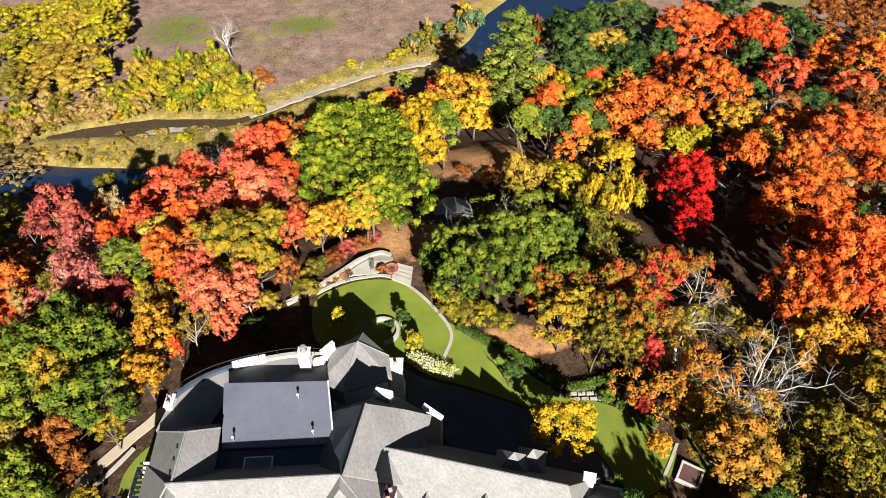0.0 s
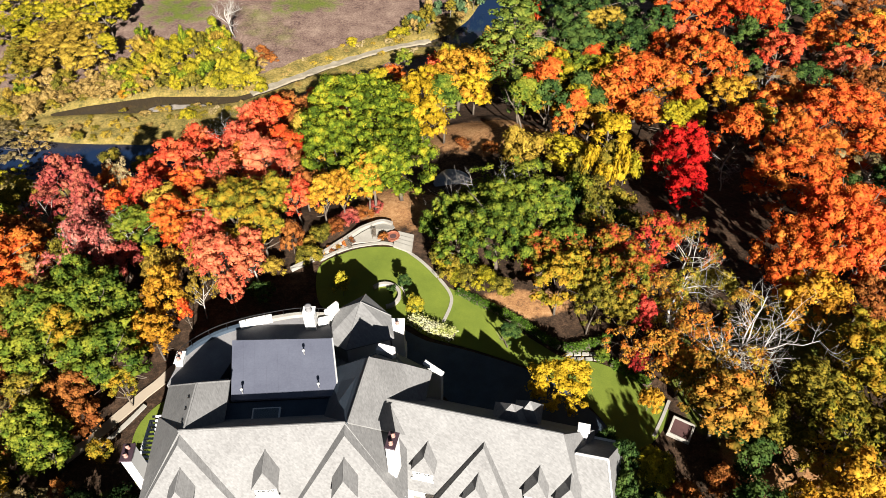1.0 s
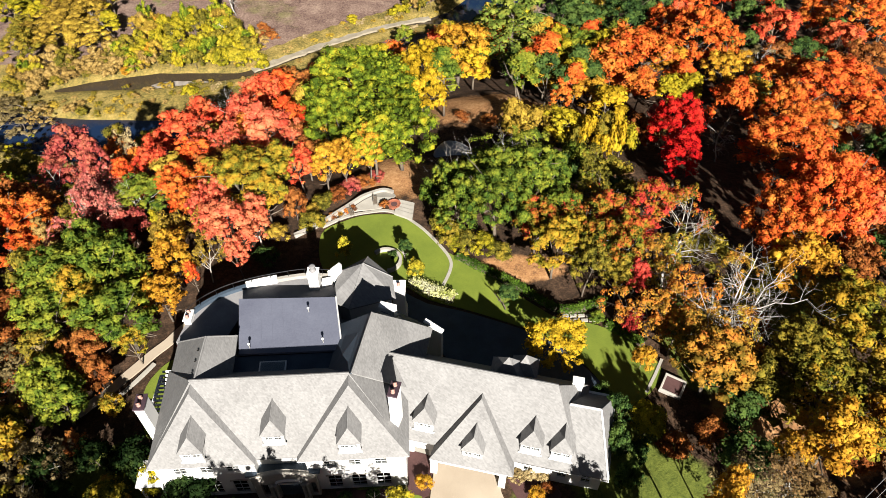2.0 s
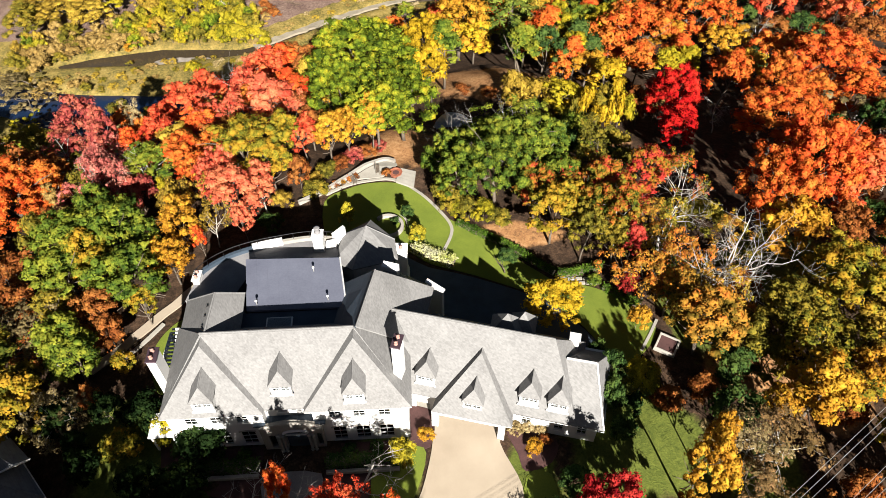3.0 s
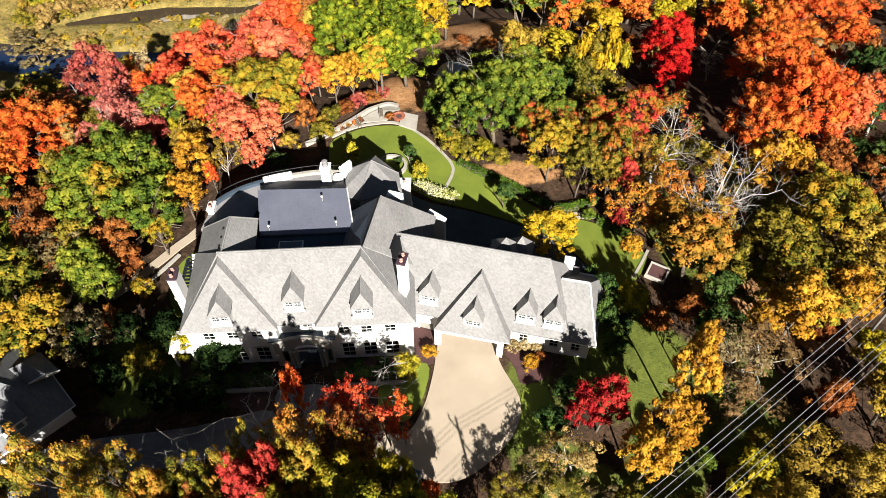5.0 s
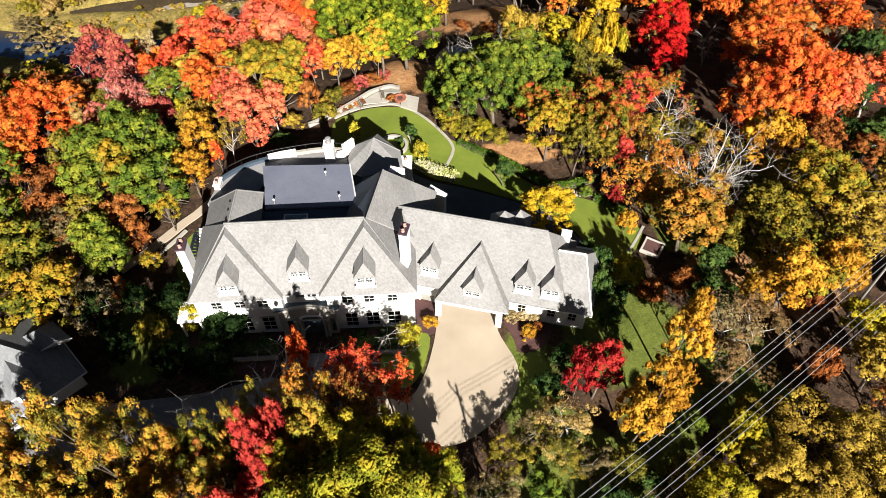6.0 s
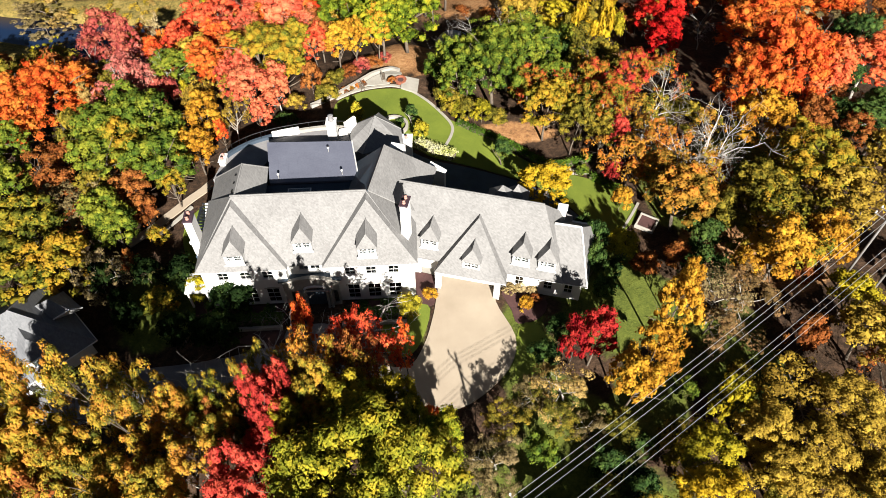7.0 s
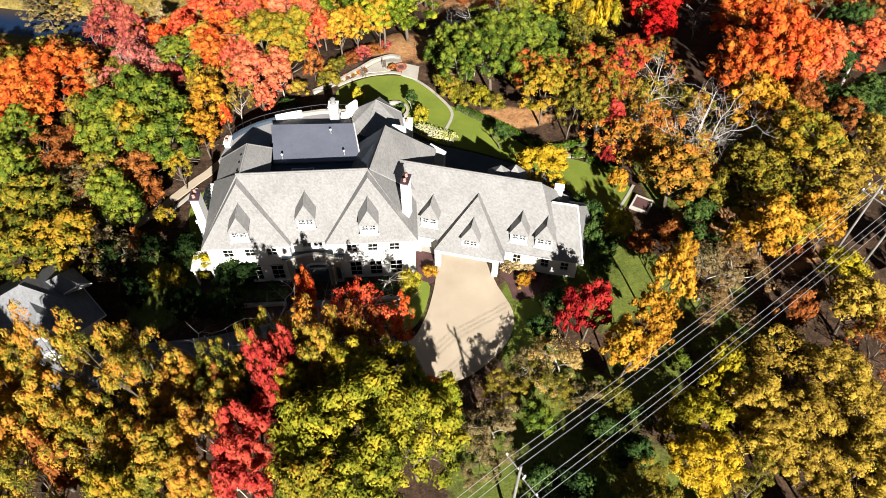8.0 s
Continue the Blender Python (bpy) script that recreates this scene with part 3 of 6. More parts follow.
# main block roof
RIDGE = 11.7
part("roof_slope", A.sheet([(-16.4, 0.3, 5.25), (8.4, 0.3, 5.25), (3.05, 5.25, RIDGE), (-11.6, 5.25, RIDGE)], 0.2), SHINGLE, house)
part("roof_slope", A.sheet([(-16.4, 0.3, 5.25), (-11.6, 5.25, RIDGE), (-16.4, 10.6, 5.25)], 0.2), SHINGLE, house)
part("roof_slope", A.sheet([(8.4, 0.3, 5.25), (8.4, 10.6, 5.25), (3.05, 5.25, RIDGE)], 0.2), SHINGLE, house)
part("roof_slope", A.sheet([(-11.6, 5.25, RIDGE), (3.05, 5.25, RIDGE), (8.4, 10.6, 5.25), (-16.4, 10.6, 5.25)], 0.2), SHINGLE, house)
part("ridge_cap", tube([A.at(-11.7, 5.25, RIDGE + 0.02), A.at(3.1, 5.25, RIDGE + 0.02)], [0.13, 0.13], 6), SHINGLE, house)
front_gable(A, -11.6, 4.0, 11.45, -16.4, -6.2, -0.3, 5.3, 1.4)
front_gable(A, 3.05, 4.0, 11.6, -2.3, 8.4, -0.3, 5.3, 1.4)
dormer(A, -11.6, 2.5, 9.75)
dormer(A, -4.2, 3.7, 10.05)
dormer(A, 2.9, 2.55, 9.95)

# entrance: broad stone front with a segmental head, dark flat roofs behind it
bay = part("entrance_front", pierced(A, -7.1, -0.8, -0.6, BASE, 2.9, [(-4.7, -2.45, BASE, 1.9), (-6.35, -5.7, -1.3, 1.4), (-1.55, -1.0, -1.3, 1.4)], 0.5), LIMESTONE, house, "pale stone entrance front with a curved head")
head = [(-7.1 + 6.3 * i / 16, 2.9 + 0.95 * math.sin(math.pi * i / 16)) for i in range(17)]
part("pediment", ([A.at(u, v, z) for v in (-0.6, -0.2) for u, z in head], [tuple(range(17)), tuple(range(33, 16, -1))] + [(i + 1, i, i + 17, i + 18) for i in range(16)] + [(0, 16, 33, 17)]), LIMESTONE, bay)
part("pediment_moulding", tube([A.at(u, -0.62, z + 0.04) for u, z in head], [0.14] * 17, 6), LIMESTONE, bay)
part("bay_roof", A.box(-6.4, -1.7, -0.05, 0.96, 2.3, 2.7), SLATE, bay, "dark flat roof behind the pediment")
for u in (-7.6, -1.6):
    part("ledge", A.box(u, u + 1.2, -0.45, -0.02, 2.92, 3.2, 0.04), SLATE, bay, "dark flat ledge beside the pediment")
arch = [A.at(-3.575 + 1.2 * math.cos(math.pi * i / 14), -0.66, 1.85 + 0.5 * math.sin(math.pi * i / 14)) for i in range(15)]
part("arch", tube(arch, [0.15] * 15, 8), TRIM, bay, "pale stone entrance arch")
part("fanlight", A.box(-4.6, -2.55, -0.45, -0.42, 1.3, 1.88), GLASS, bay, "dark fanlight")
part("transom", A.box(-4.7, -2.45, -0.55, -0.35, 1.1, 1.3), TRIM, bay)
for u in (-6.3, -1.5):
    part("side_light", A.box(u, u + 0.5, -0.4, -0.37, -1.25, 1.35), GLASS, bay, "narrow dark side window")
for u in (-5.35, -4.95, -2.3, -1.9):
    part("column", lathe([(0.2, 0), (0.2, 0.2), (0.15, 0.3), (0.13, 3.3), (0.2, 3.45), (0.2, 3.6)], A.at(u + 0.05, -0.82, -1.9), 12), LIMESTONE, bay, "pale stone column", True)
for shape in (A.box(-6.2, -1.0, -2.0, -0.61, -2.6, -1.95, 0.04), A.box(-6.5, -0.7, -2.5, -2.005, -2.6, -2.12, 0.04)):
    part("step", shape, LIMESTONE, bay, "pale stone step")
door = part("door", A.box(-4.65, -2.5, -0.32, -0.2, BASE + 0.4, 1.1, 0.02), SLATE, house, "dark double entrance door")
for a in (-3.7, -3.52):
    part("door_handle", A.box(a, a + 0.06, -0.39, -0.322, -0.8, -0.4), IRON, door)


def chimney(plan, u, v, wu, wv, z0, z1, flues=2, taper=1.25, label="white stucco chimney with clay flue pots", cap=COPPER):
    def ring(k, z):
        return [plan.at(u + a * wu * k / 2, v + b * wv * k / 2, z) for a, b in ((-1, -1), (1, -1), (1, 1), (-1, 1))]
    vs = ring(taper, z0) + ring(taper, z0 + (z1 - z0) * 0.3) + ring(1.0, z0 + (z1 - z0) * 0.42) + ring(1.0, z1)
    fs = [(4 * k + i, 4 * k + (i + 1) % 4, 4 * k + 4 + (i + 1) % 4, 4 * k + 4 + i) for k in range(3) for i in range(4)] + [(3, 2, 1, 0), (12, 13, 14, 15)]
    root = part("chimney", (vs, fs), STUCCO, house, label)
    part("cap", plan.box(u - wu / 2 - 0.1, u + wu / 2 + 0.1, v - wv / 2 - 0.1, v + wv / 2 + 0.1, z1, z1 + 0.16, 0.04), cap, root)
    for i in range(flues):
        o = (i - (flues - 1) / 2) * wv * 0.5
        part("flue", lathe([(0.2, 0), (0.22, 0.06), (0.17, 0.12), (0.16, 0.38), (0.2, 0.42)], plan.at(u, v + o, z1 + 0.16), 10), CLAY, root, "pinkish clay flue pot", True)
    return root


chimney(B, 2.45, -5.6, 0.78, 1.5, 0.0, 12.0, 2, 1.05)
chimney(A, -16.85, 4.8, 0.9, 1.6, -2.4, 9.0)

# east wing
WE = 2.0
slope = (9.0 - WE) / 5.2
part("wall", pierced(B, 2.6, 5.9, -4.7, BASE, WE, [(3.7, 5.3, BASE, -0.5)]), STUCCO, house)
part("wall", pierced(B, 13.7, 23.0, -4.7, BASE, WE, [(18.6, 19.6, -0.6, 1.0), (15.2, 16.2, -0.6, 1.0), (21.0, 22.0, -0.6, 1.0)]), STUCCO, house)
for a in (15.2, 18.6, 21.0):
    window(B, a, a + 1.0, -4.7, -0.6, 1.0)
for shape in (B.box(22.7, 23.0, -4.4, 4.5, BASE, WE), B.box(0.0, 22.7, 4.2, 4.5, BASE, WE), B.box(5.9, 13.7, -4.3, -4.0, 0.9, WE)):
    part("wall", shape, STUCCO, house)
part("roof_slope", B.sheet([(-1.0, -5.2, WE), (20.8, -5.2, WE), (17.2, 0, 9.0), (-1.0, 0, 9.0)], 0.2), SHINGLE, house)
part("roof_slope", B.sheet([(20.8, -5.2, WE), (20.8, 5.2, WE), (17.2, 0, 9.0)], 0.2), SHINGLE, house)
part("roof_slope", B.sheet([(-1.0, 0, 9.0), (17.2, 0, 9.0), (20.8, 5.2, WE), (-1.0, 5.2, WE)], 0.2), SHINGLE, house)
part("ridge_cap", tube([B.at(0.0, 0, 9.03), B.at(17.2, 0, 9.03)], [0.12, 0.12], 6), SHINGLE, house)
front_gable(B, 10.1, -2.1, 7.3, 5.85, 14.4, -6.75, 1.75, 2.2, 0.2)
dormer(B, 4.75, -1.75, 6.35)
dormer(B, 10.05, -3.3, 5.45)
dormer(B, 15.6, -1.8, 6.25)
dormer(B, 18.6, -1.8, 6.15)
part("carriage_arch", pierced(B, 5.9, 13.7, -6.6, BASE, 1.7, [(6.6, 13.0, BASE, 1.05)], 0.5), STUCCO, house, "white carriage opening over the driveway")
for a in (6.6, 10.0):
    g = part("garage_door", B.box(a, a + 3.1, -4.2, -4.1, BASE + 0.5, 0.85, 0.02), TRIM, house, "pale panelled garage door")
    for j in range(4):
        part("panel", B.box(a + 0.15, a + 2.95, -4.225, -4.202, BASE + 0.62 + j * 0.62, BASE + 1.12 + j * 0.62, 0.01), TRIM, g)
part("wall", B.box(2.6, 5.9, -3.6, -3.4, BASE, 1.6), STUCCO, house)
part("threshold", B.box(3.0, 5.8, -5.4, -3.65, BASE + 0.3, BASE + 0.52), PAVING, house, "pale paved threshold")
part("pillar", B.box(9.72, 9.98, -4.5, -4.1, BASE, 0.95), STUCCO, house)

# lower hipped end of the wing
end_block = part("end_roof", B.sheet([(18.6, -0.2, 6.3), (18.0, -5.15, 2.02), (23.5, -5.15, 2.02), (21.7, -0.2, 6.4)], 0.18), SHINGLE, house, "low hipped shingle roof at the wing's end")
part("roof_slope", B.sheet([(21.7, -0.2, 6.4), (23.5, -5.15, 2.02), (23.5, 4.2, 2.02)], 0.18), SHINGLE, end_block)
part("roof_slope", B.sheet([(18.6, -0.2, 6.3), (21.7, -0.2, 6.4), (23.5, 4.2, 2.02), (18.6, 4.2, 2.02)], 0.18), SHINGLE, end_block)
part("ridge_cap", tube([B.at(18.7, -0.2, 6.36), B.at(21.75, -0.2, 6.44)], [0.12, 0.12], 6), TRIM, end_block, "white ridge flashing")
part("hip_cap", tube([B.at(21.75, -0.2, 6.44), B.at(23.5, -5.15, 2.06)], [0.1, 0.1], 6), TRIM, end_block, "white hip flashing")
part("gutter", tube([B.at(14.6, -5.3, 1.9), B.at(23.55, -5.3, 1.9), B.at(23.6, 4.2, 1.9)], [0.05] * 3, 6), TRIM, end_block, "white gutter")
chimney(B, 19.3, 3.0, 1.0, 0.8, 0.0, 5.7, 0, 1.0, "white rear chimney stack", TRIM)

# rear wing with its ridge running north
RIDGE_S, RIDGE_N = (-8.55, 28.4, 11.75), (-7.1, 35.3, 11.95)
part("roof_slope", slab([RIDGE_S, (-2.75, 30.35, 5.4), (-1.15, 37.85, 5.6), (-3.9, 37.0, 8.2), RIDGE_N], 0.2), SHINGLE, house)
# west and north slopes in slate: their shade is put into the colour
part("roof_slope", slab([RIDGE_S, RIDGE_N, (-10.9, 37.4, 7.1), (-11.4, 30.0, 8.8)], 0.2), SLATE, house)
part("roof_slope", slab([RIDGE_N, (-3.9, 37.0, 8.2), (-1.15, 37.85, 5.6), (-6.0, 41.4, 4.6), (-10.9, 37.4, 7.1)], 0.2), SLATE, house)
part("ridge_cap", tube([RIDGE_S, RIDGE_N], [0.1, 0.1], 6), SHINGLE, house)
part("wall", prism([(-10.6, 30.5), (-3.2, 30.5), (-1.8, 37.2), (-6.0, 40.6), (-10.4, 37.0)], -3.6, 4.4), STUCCO, house)
part("wall", prism([(-12.5, 36.0), (-5.0, 41.0), (-6.2, 44.2), (-12.8, 44.0)], -3.6, 1.4), STUCCO, house)
part("stack", prism([(-6.9, 38.5), (-5.2, 38.0), (-4.95, 38.8), (-6.65, 39.3)], 3.0, 8.6), STUCCO, house, "squat pale stack")
coping = part("balcony_coping", slab([(-2.2, 39.4, 4.75), (-0.2, 37.85, 4.75), (0.1, 38.3, 4.75), (-1.9, 39.85, 4.75)], 0.25), TRIM, house, "white balcony coping")
part("wall", prism([(-2.1, 39.4), (-0.25, 38.0), (0.0, 38.3), (-1.85, 39.7)], -3.6, 4.49), STUCCO, coping)

# west rear wing: a ridge of the same height running north, hipped at its end
W_S, W_N, W_NW, W_SW, W_E = (-23.15, 27.7, 11.6), (-23.15, 32.6, 11.6), (-28.3, 36.0, 5.7), (-27.9, 30.3, 5.9), (-20.9, 34.4, 9.2)
part("roof_slope", slab([W_S, W_N, W_NW, W_SW], 0.2), SHINGLE, house)
part("roof_slope", slab([W_N, W_S, (-20.6, 27.9, 8.95), (-20.7, 31.4, 9.0), W_E], 0.2), SHINGLE, house)
part("roof_slope", slab([W_NW, W_N, W_E, (-22.3, 36.9, 5.7)], 0.2), SHINGLE, house)
part("ridge_cap", tube([W_S, W_N], [0.11, 0.11], 6), SHINGLE, house)
for a in (W_NW, W_E):
    part("hip_cap", tube([W_N, a], [0.08, 0.08], 6), SHINGLE, house)
for k in (0.25, 0.5, 0.75):
    q = Vector(W_S).lerp(Vector(W_N), k)
    part("snow_guard", tube([q + Vector((-0.5, 0, -0.5)), q + Vector((-0.75, 0.1, -0.74))], [0.09, 0.05], 5), IRON, house, "small dark roof vent")
part("wall", prism([(-27.6, 30.2), (-21.2, 30.5), (-21.4, 34.0), (-22.4, 36.2), (-27.9, 35.6)], -3.4, 5.4), STUCCO, house)
part("wall", prism([(-23.9, 29.4), (-21.2, 29.4), (-21.2, 33.6), (-23.9, 33.6)], 5.4, 8.7), STUCCO, house)
membrane = part("flat_roof", slab([(-20.65, 32.75, 8.3), (-10.3, 33.3, 8.25), (-11.8, 40.8, 7.35), (-22.3, 40.5, 7.4)], 0.3), MEMBRANE, house, "low dark grey membrane roof with seams")
for i in range(1, 9):
    k = i / 9
    a, b = Vector((-20.65, 32.75, 8.31)).lerp(Vector((-10.3, 33.3, 8.26)), k), Vector((-22.3, 40.5, 7.41)).lerp(Vector((-11.8, 40.8, 7.36)), k)
    part("seam", tube([a, b], [0.025, 0.025], 4), MEMBRANE, membrane)
part("gutter", tube([(-10.25, 33.3, 8.28), (-11.75, 40.8, 7.38)], [0.09, 0.09], 6), TRIM, membrane, "white edge gutter")
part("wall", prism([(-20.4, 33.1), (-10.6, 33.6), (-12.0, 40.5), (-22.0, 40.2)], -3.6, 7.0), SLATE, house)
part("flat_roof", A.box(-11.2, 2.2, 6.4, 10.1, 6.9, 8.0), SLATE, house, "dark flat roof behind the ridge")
skylight = part("skylight", A.box(-6.3, -3.6, 7.5, 9.3, 8.005, 8.25, 0.05), TRIM, house, "flat rooftop skylight")
part("pane", A.box(-6.15, -3.75, 7.65, 9.15, 8.252, 8.27), GLASS, skylight)
for x, y in ((-19.7, 33.6), (-12.3, 34.3), (-14.4, 38.6)):
    z = 8.3 - (y - 32.9) * 0.118
    part("vent_pipe", lathe([(0.07, -0.2), (0.07, 0.55), (0.14, 0.58), (0.14, 0.72), (0.05, 0.78)], (x, y, z), 8), TRIM, membrane, "small white roof vent", True)

# curved terrace behind it
ARC = curve([(-28.9, 36.6), (-28.0, 40.2), (-25.6, 42.6), (-22.6, 44.1), (-19.2, 45.1), (-16.0, 45.7), (-13.0, 45.6)], 5)
terrace = part("terrace", prism(ARC + [(-11.8, 40.8), (-22.4, 40.4), (-23.8, 36.6)], -3.8, 4.85), CONCRETE, house, "curved stone roof terrace with a pale parapet")
def strip(line, wide, z0, z1):
    """A bent bar of rectangular section along a plan line."""
    v, f = [], []
    for i, (x, y) in enumerate(line):
        a, b = line[max(i - 1, 0)], line[min(i + 1, len(line) - 1)]
        d = math.hypot(b[0] - a[0], b[1] - a[1]) or 1
        nx, ny = -(b[1] - a[1]) / d * wide / 2, (b[0] - a[0]) / d * wide / 2
        v += [(x + nx, y + ny, z1), (x - nx, y - ny, z1), (x - nx, y - ny, z0), (x + nx, y + ny, z0)]
    for i in range(len(line) - 1):
        f += [(4 * i + k, 4 * i + (k + 1) % 4, 4 * i + 4 + (k + 1) % 4, 4 * i + 4 + k) for k in range(4)]
    return v, f + [(3, 2, 1, 0), tuple(4 * (len(line) - 1) + k for k in range(4))]


# one parapet, its shaded and sunlit stretches put into the colours
part("parapet", strip(ARC[4:16], 0.4, 4.2, 5.35), SLATE, terrace, "curved parapet stretch coloured dark for its shade")
part("parapet", strip(ARC[15:21], 0.62, 4.2, 5.6), TRIM, terrace, "curved parapet coping coloured white for its sunlit stretch")
part("parapet", strip(ARC[20:], 0.4, 4.2, 5.35), LIMESTONE, terrace, "pale curved parapet")
# added wall, taller than the parapet so its shadow covers the lawn
part("end_wall", prism([(-13.3, 45.4), (-12.9, 45.2), (-11.8, 46.4), (-12.1, 46.7)], -3.8, 6.3), STUCCO, terrace, "white wall joining the pavilion, added to shade the lawn")
part("rail", tube([(x, y, 6.3) for x, y in ARC[4:]], [0.04] * len(ARC[4:]), 5), IRON, terrace, "dark metal rail")
for x, y in ARC[4::3]:
    part("baluster", tube([(x, y, 5.0), (x, y, 6.3)], [0.03, 0.03], 4), IRON, terrace)
chimney(WORLD, -14.7, 44.3, 1.15, 1.15, 1.0, 7.4, 0, 1.6, "white stepped chimney on the terrace", TRIM)
part("stack_shoulder", prism([(-13.9, 44.1), (-12.9, 44.5), (-12.8, 45.1), (-13.9, 44.8)], 4.0, 5.7), TRIM, terrace, "white chimney shoulder")
part("pot", lathe([(0.36, 0), (0.4, 0.1), (0.3, 0.2), (0.3, 0.7), (0.38, 0.8), (0.2, 0.82)], (-14.7, 44.4, 7.56), 12), CONCRETE, terrace, "round grey chimney pot", True)
chimney(WORLD, -28.1, 39.6, 0.75, 1.4, 2.0, 5.5, 2, 1.3, "small white chimney on the terrace corner", TRIM)

# north pavilion with a hipped roof, turned to the garden
PEAK = (-9.3, 46.5, 6.4)
CORNER = [(-9.0, 48.85, 4.9), (-12.1, 46.6, 4.9), (-13.0, 42.6, 4.6), (-10.6, 41.0, 4.9), (-5.4, 42.6, 4.9), (-5.9, 45.7, 4.9)]
part("wall", prism([(-9.0, 48.4), (-11.8, 46.3), (-12.6, 42.9), (-10.6, 41.5), (-5.9, 42.9), (-6.3, 45.6)], -4.0, 4.6), STUCCO, house)
for a, b in zip(CORNER, CORNER[1:] + CORNER[:1]):
    part("roof_slope", slab([a, b, PEAK], 0.18), SHINGLE, house)
for c in (CORNER[3], CORNER[5], CORNER[0]):
    part("hip_cap", tube([PEAK, c], [0.07, 0.07], 6), SHINGLE, house)
chimney(WORLD, -5.3, 45.9, 1.5, 1.5, -3.8, 2.9, 1, 1.2, "broad white chimney on the pavilion", TRIM)

# small rear roofs behind the wing's ridge
for u, v, z, w in ((12.0, 2.6, 8.3, 1.7), (13.7, 3.6, 7.8, 1.4)):
    tops = [(u - w, v - 1.6, z - 2.2), (u + w, v - 1.6, z - 2.2), (u + w, v + 1.2, z - 2.2), (u - w, v + 1.2, z - 2.2)]
    g = part("rear_roof", B.sheet([tops[0], tops[1], (u, v, z)], 0.14), SHINGLE, house, "small hipped rear roof")
    for a, b in ((1, 2), (2, 3), (3, 0)):
        part("roof_slope", B.sheet([tops[a], tops[b], (u, v, z)], 0.14), SHINGLE, g)
    part("wall", B.box(u - w + 0.15, u + w - 0.15, v - 1.4, v + 1.0, 2.0, z - 2.38), STUCCO, g)


# ---- garden, drive and paths ----
drape("driveway", curve([B.at(6.5, -3.9, 0)[:2], B.at(13.2, -3.9, 0)[:2], B.at(13.4, -7.0, 0)[:2], (7.9, 18.0), (7.4, 14.5), (5.2, 11.6), (1.9, 9.1), (-1.4, 8.7), (-5.6, 10.6),
                         (-9.5, 11.6), (-9.5, 14.6), (-4.6, 13.8), (-2.6, 16.6), (-1.5, 20.9), B.at(6.3, -7.0, 0)[:2]], 4, True), 0.16, DRIVE, "tan aggregate driveway with a rounded turning head", "driveway")
LOOP = [(-17.0, 62.0), (-14.3, 63.9), (-11.0, 65.0), (-7.3, 65.2), (-3.4, 62.2), (-0.3, 58.1), (1.0, 55.5), (0.9, 53.5), (0.0, 51.0)]
drape("lawn", curve([(-17.0, 60.5), (-14.0, 63.2), (-10.5, 64.5), (-6.0, 64.2), (-2.2, 61.0), (0.4, 57.2), (4.6, 54.6), (8.6, 50.4), (12.0, 47.4), (14.4, 45.6), (17.8, 44.9), (20.6, 43.6), (24.6, 40.0),
                     (25.4, 37.2), (22.6, 33.6), (19.6, 33.0), (17.0, 38.0), (12.0, 43.0), (4.0, 46.6), (-1.6, 48.6), (-5.5, 51.0), (-12.0, 52.0), (-16.0, 54.0)], 4, True), 0.14, LAWN, "smooth mown green lawn behind the house", "lawn")
ribbon("path", curve(LOOP, 6), 0.42, 0.2, PAVING, "pale curved garden path round the lawn", "path")
drape("patio", curve([(-14.6, 64.3), (-10.6, 68.4), (-8.6, 69.6), (-7.0, 68.6), (-8.6, 66.4), (-9.4, 65.7), (-12.4, 65.3)], 4, True), 0.22, PAVING, "pale stone patio at the lawn's end", "patio")
ribbon("garden_wall", curve([(-20.6, 60.0), (-17.4, 62.4), (-14.6, 65.2), (-11.4, 68.3), (-9.0, 69.8), (-7.4, 69.2)], 6), 0.45, 0.7, LIMESTONE, "low pale stone garden wall", "wall", 1.2)
ribbon("path", curve([(-30.9, 45.4), (-32.2, 43.6), (-33.3, 41.7), (-34.6, 40.0), (-35.9, 38.0), (-37.0, 36.3), (-38.2, 34.4), (-40.5, 31.6)], 5), 1.2, 0.22, DRIVE, "tan garden path beside the house", "path", 0.5)
ribbon("path", curve([(-34.0, 38.6), (-34.9, 36.9), (-36.0, 35.0), (-37.8, 32.4)], 5), 0.4, 0.26, PAVING, "narrow pale side path", "path")
drape("lawn", curve([(-31.2, 38.5), (-32.6, 38.6), (-34.0, 35.4), (-33.4, 31.5), (-31.6, 28.6), (-30.4, 31.0)], 4, True), 0.12, LAWN, "narrow grass strip beside the house", "lawn")
ribbon("path", [(25.9, 39.2), (24.6, 36.9), (23.1, 34.5)], 0.35, 0.22, PAVING, "short pale stone path", "path")
# dark sheet over the lawn in place of the wing's deep shade
drape("rear_terrace", curve([(-5.0, 42.0), (-1.0, 41.0), (3.0, 37.0), (12.0, 34.6), (19.0, 33.2), (17.0, 37.6), (12.0, 42.6), (4.0, 46.2), (-2.0, 48.0), (-5.6, 49.6)], 3, True), 0.1, SLATE, "dark sheet for the shade behind the east wing", "terrace")


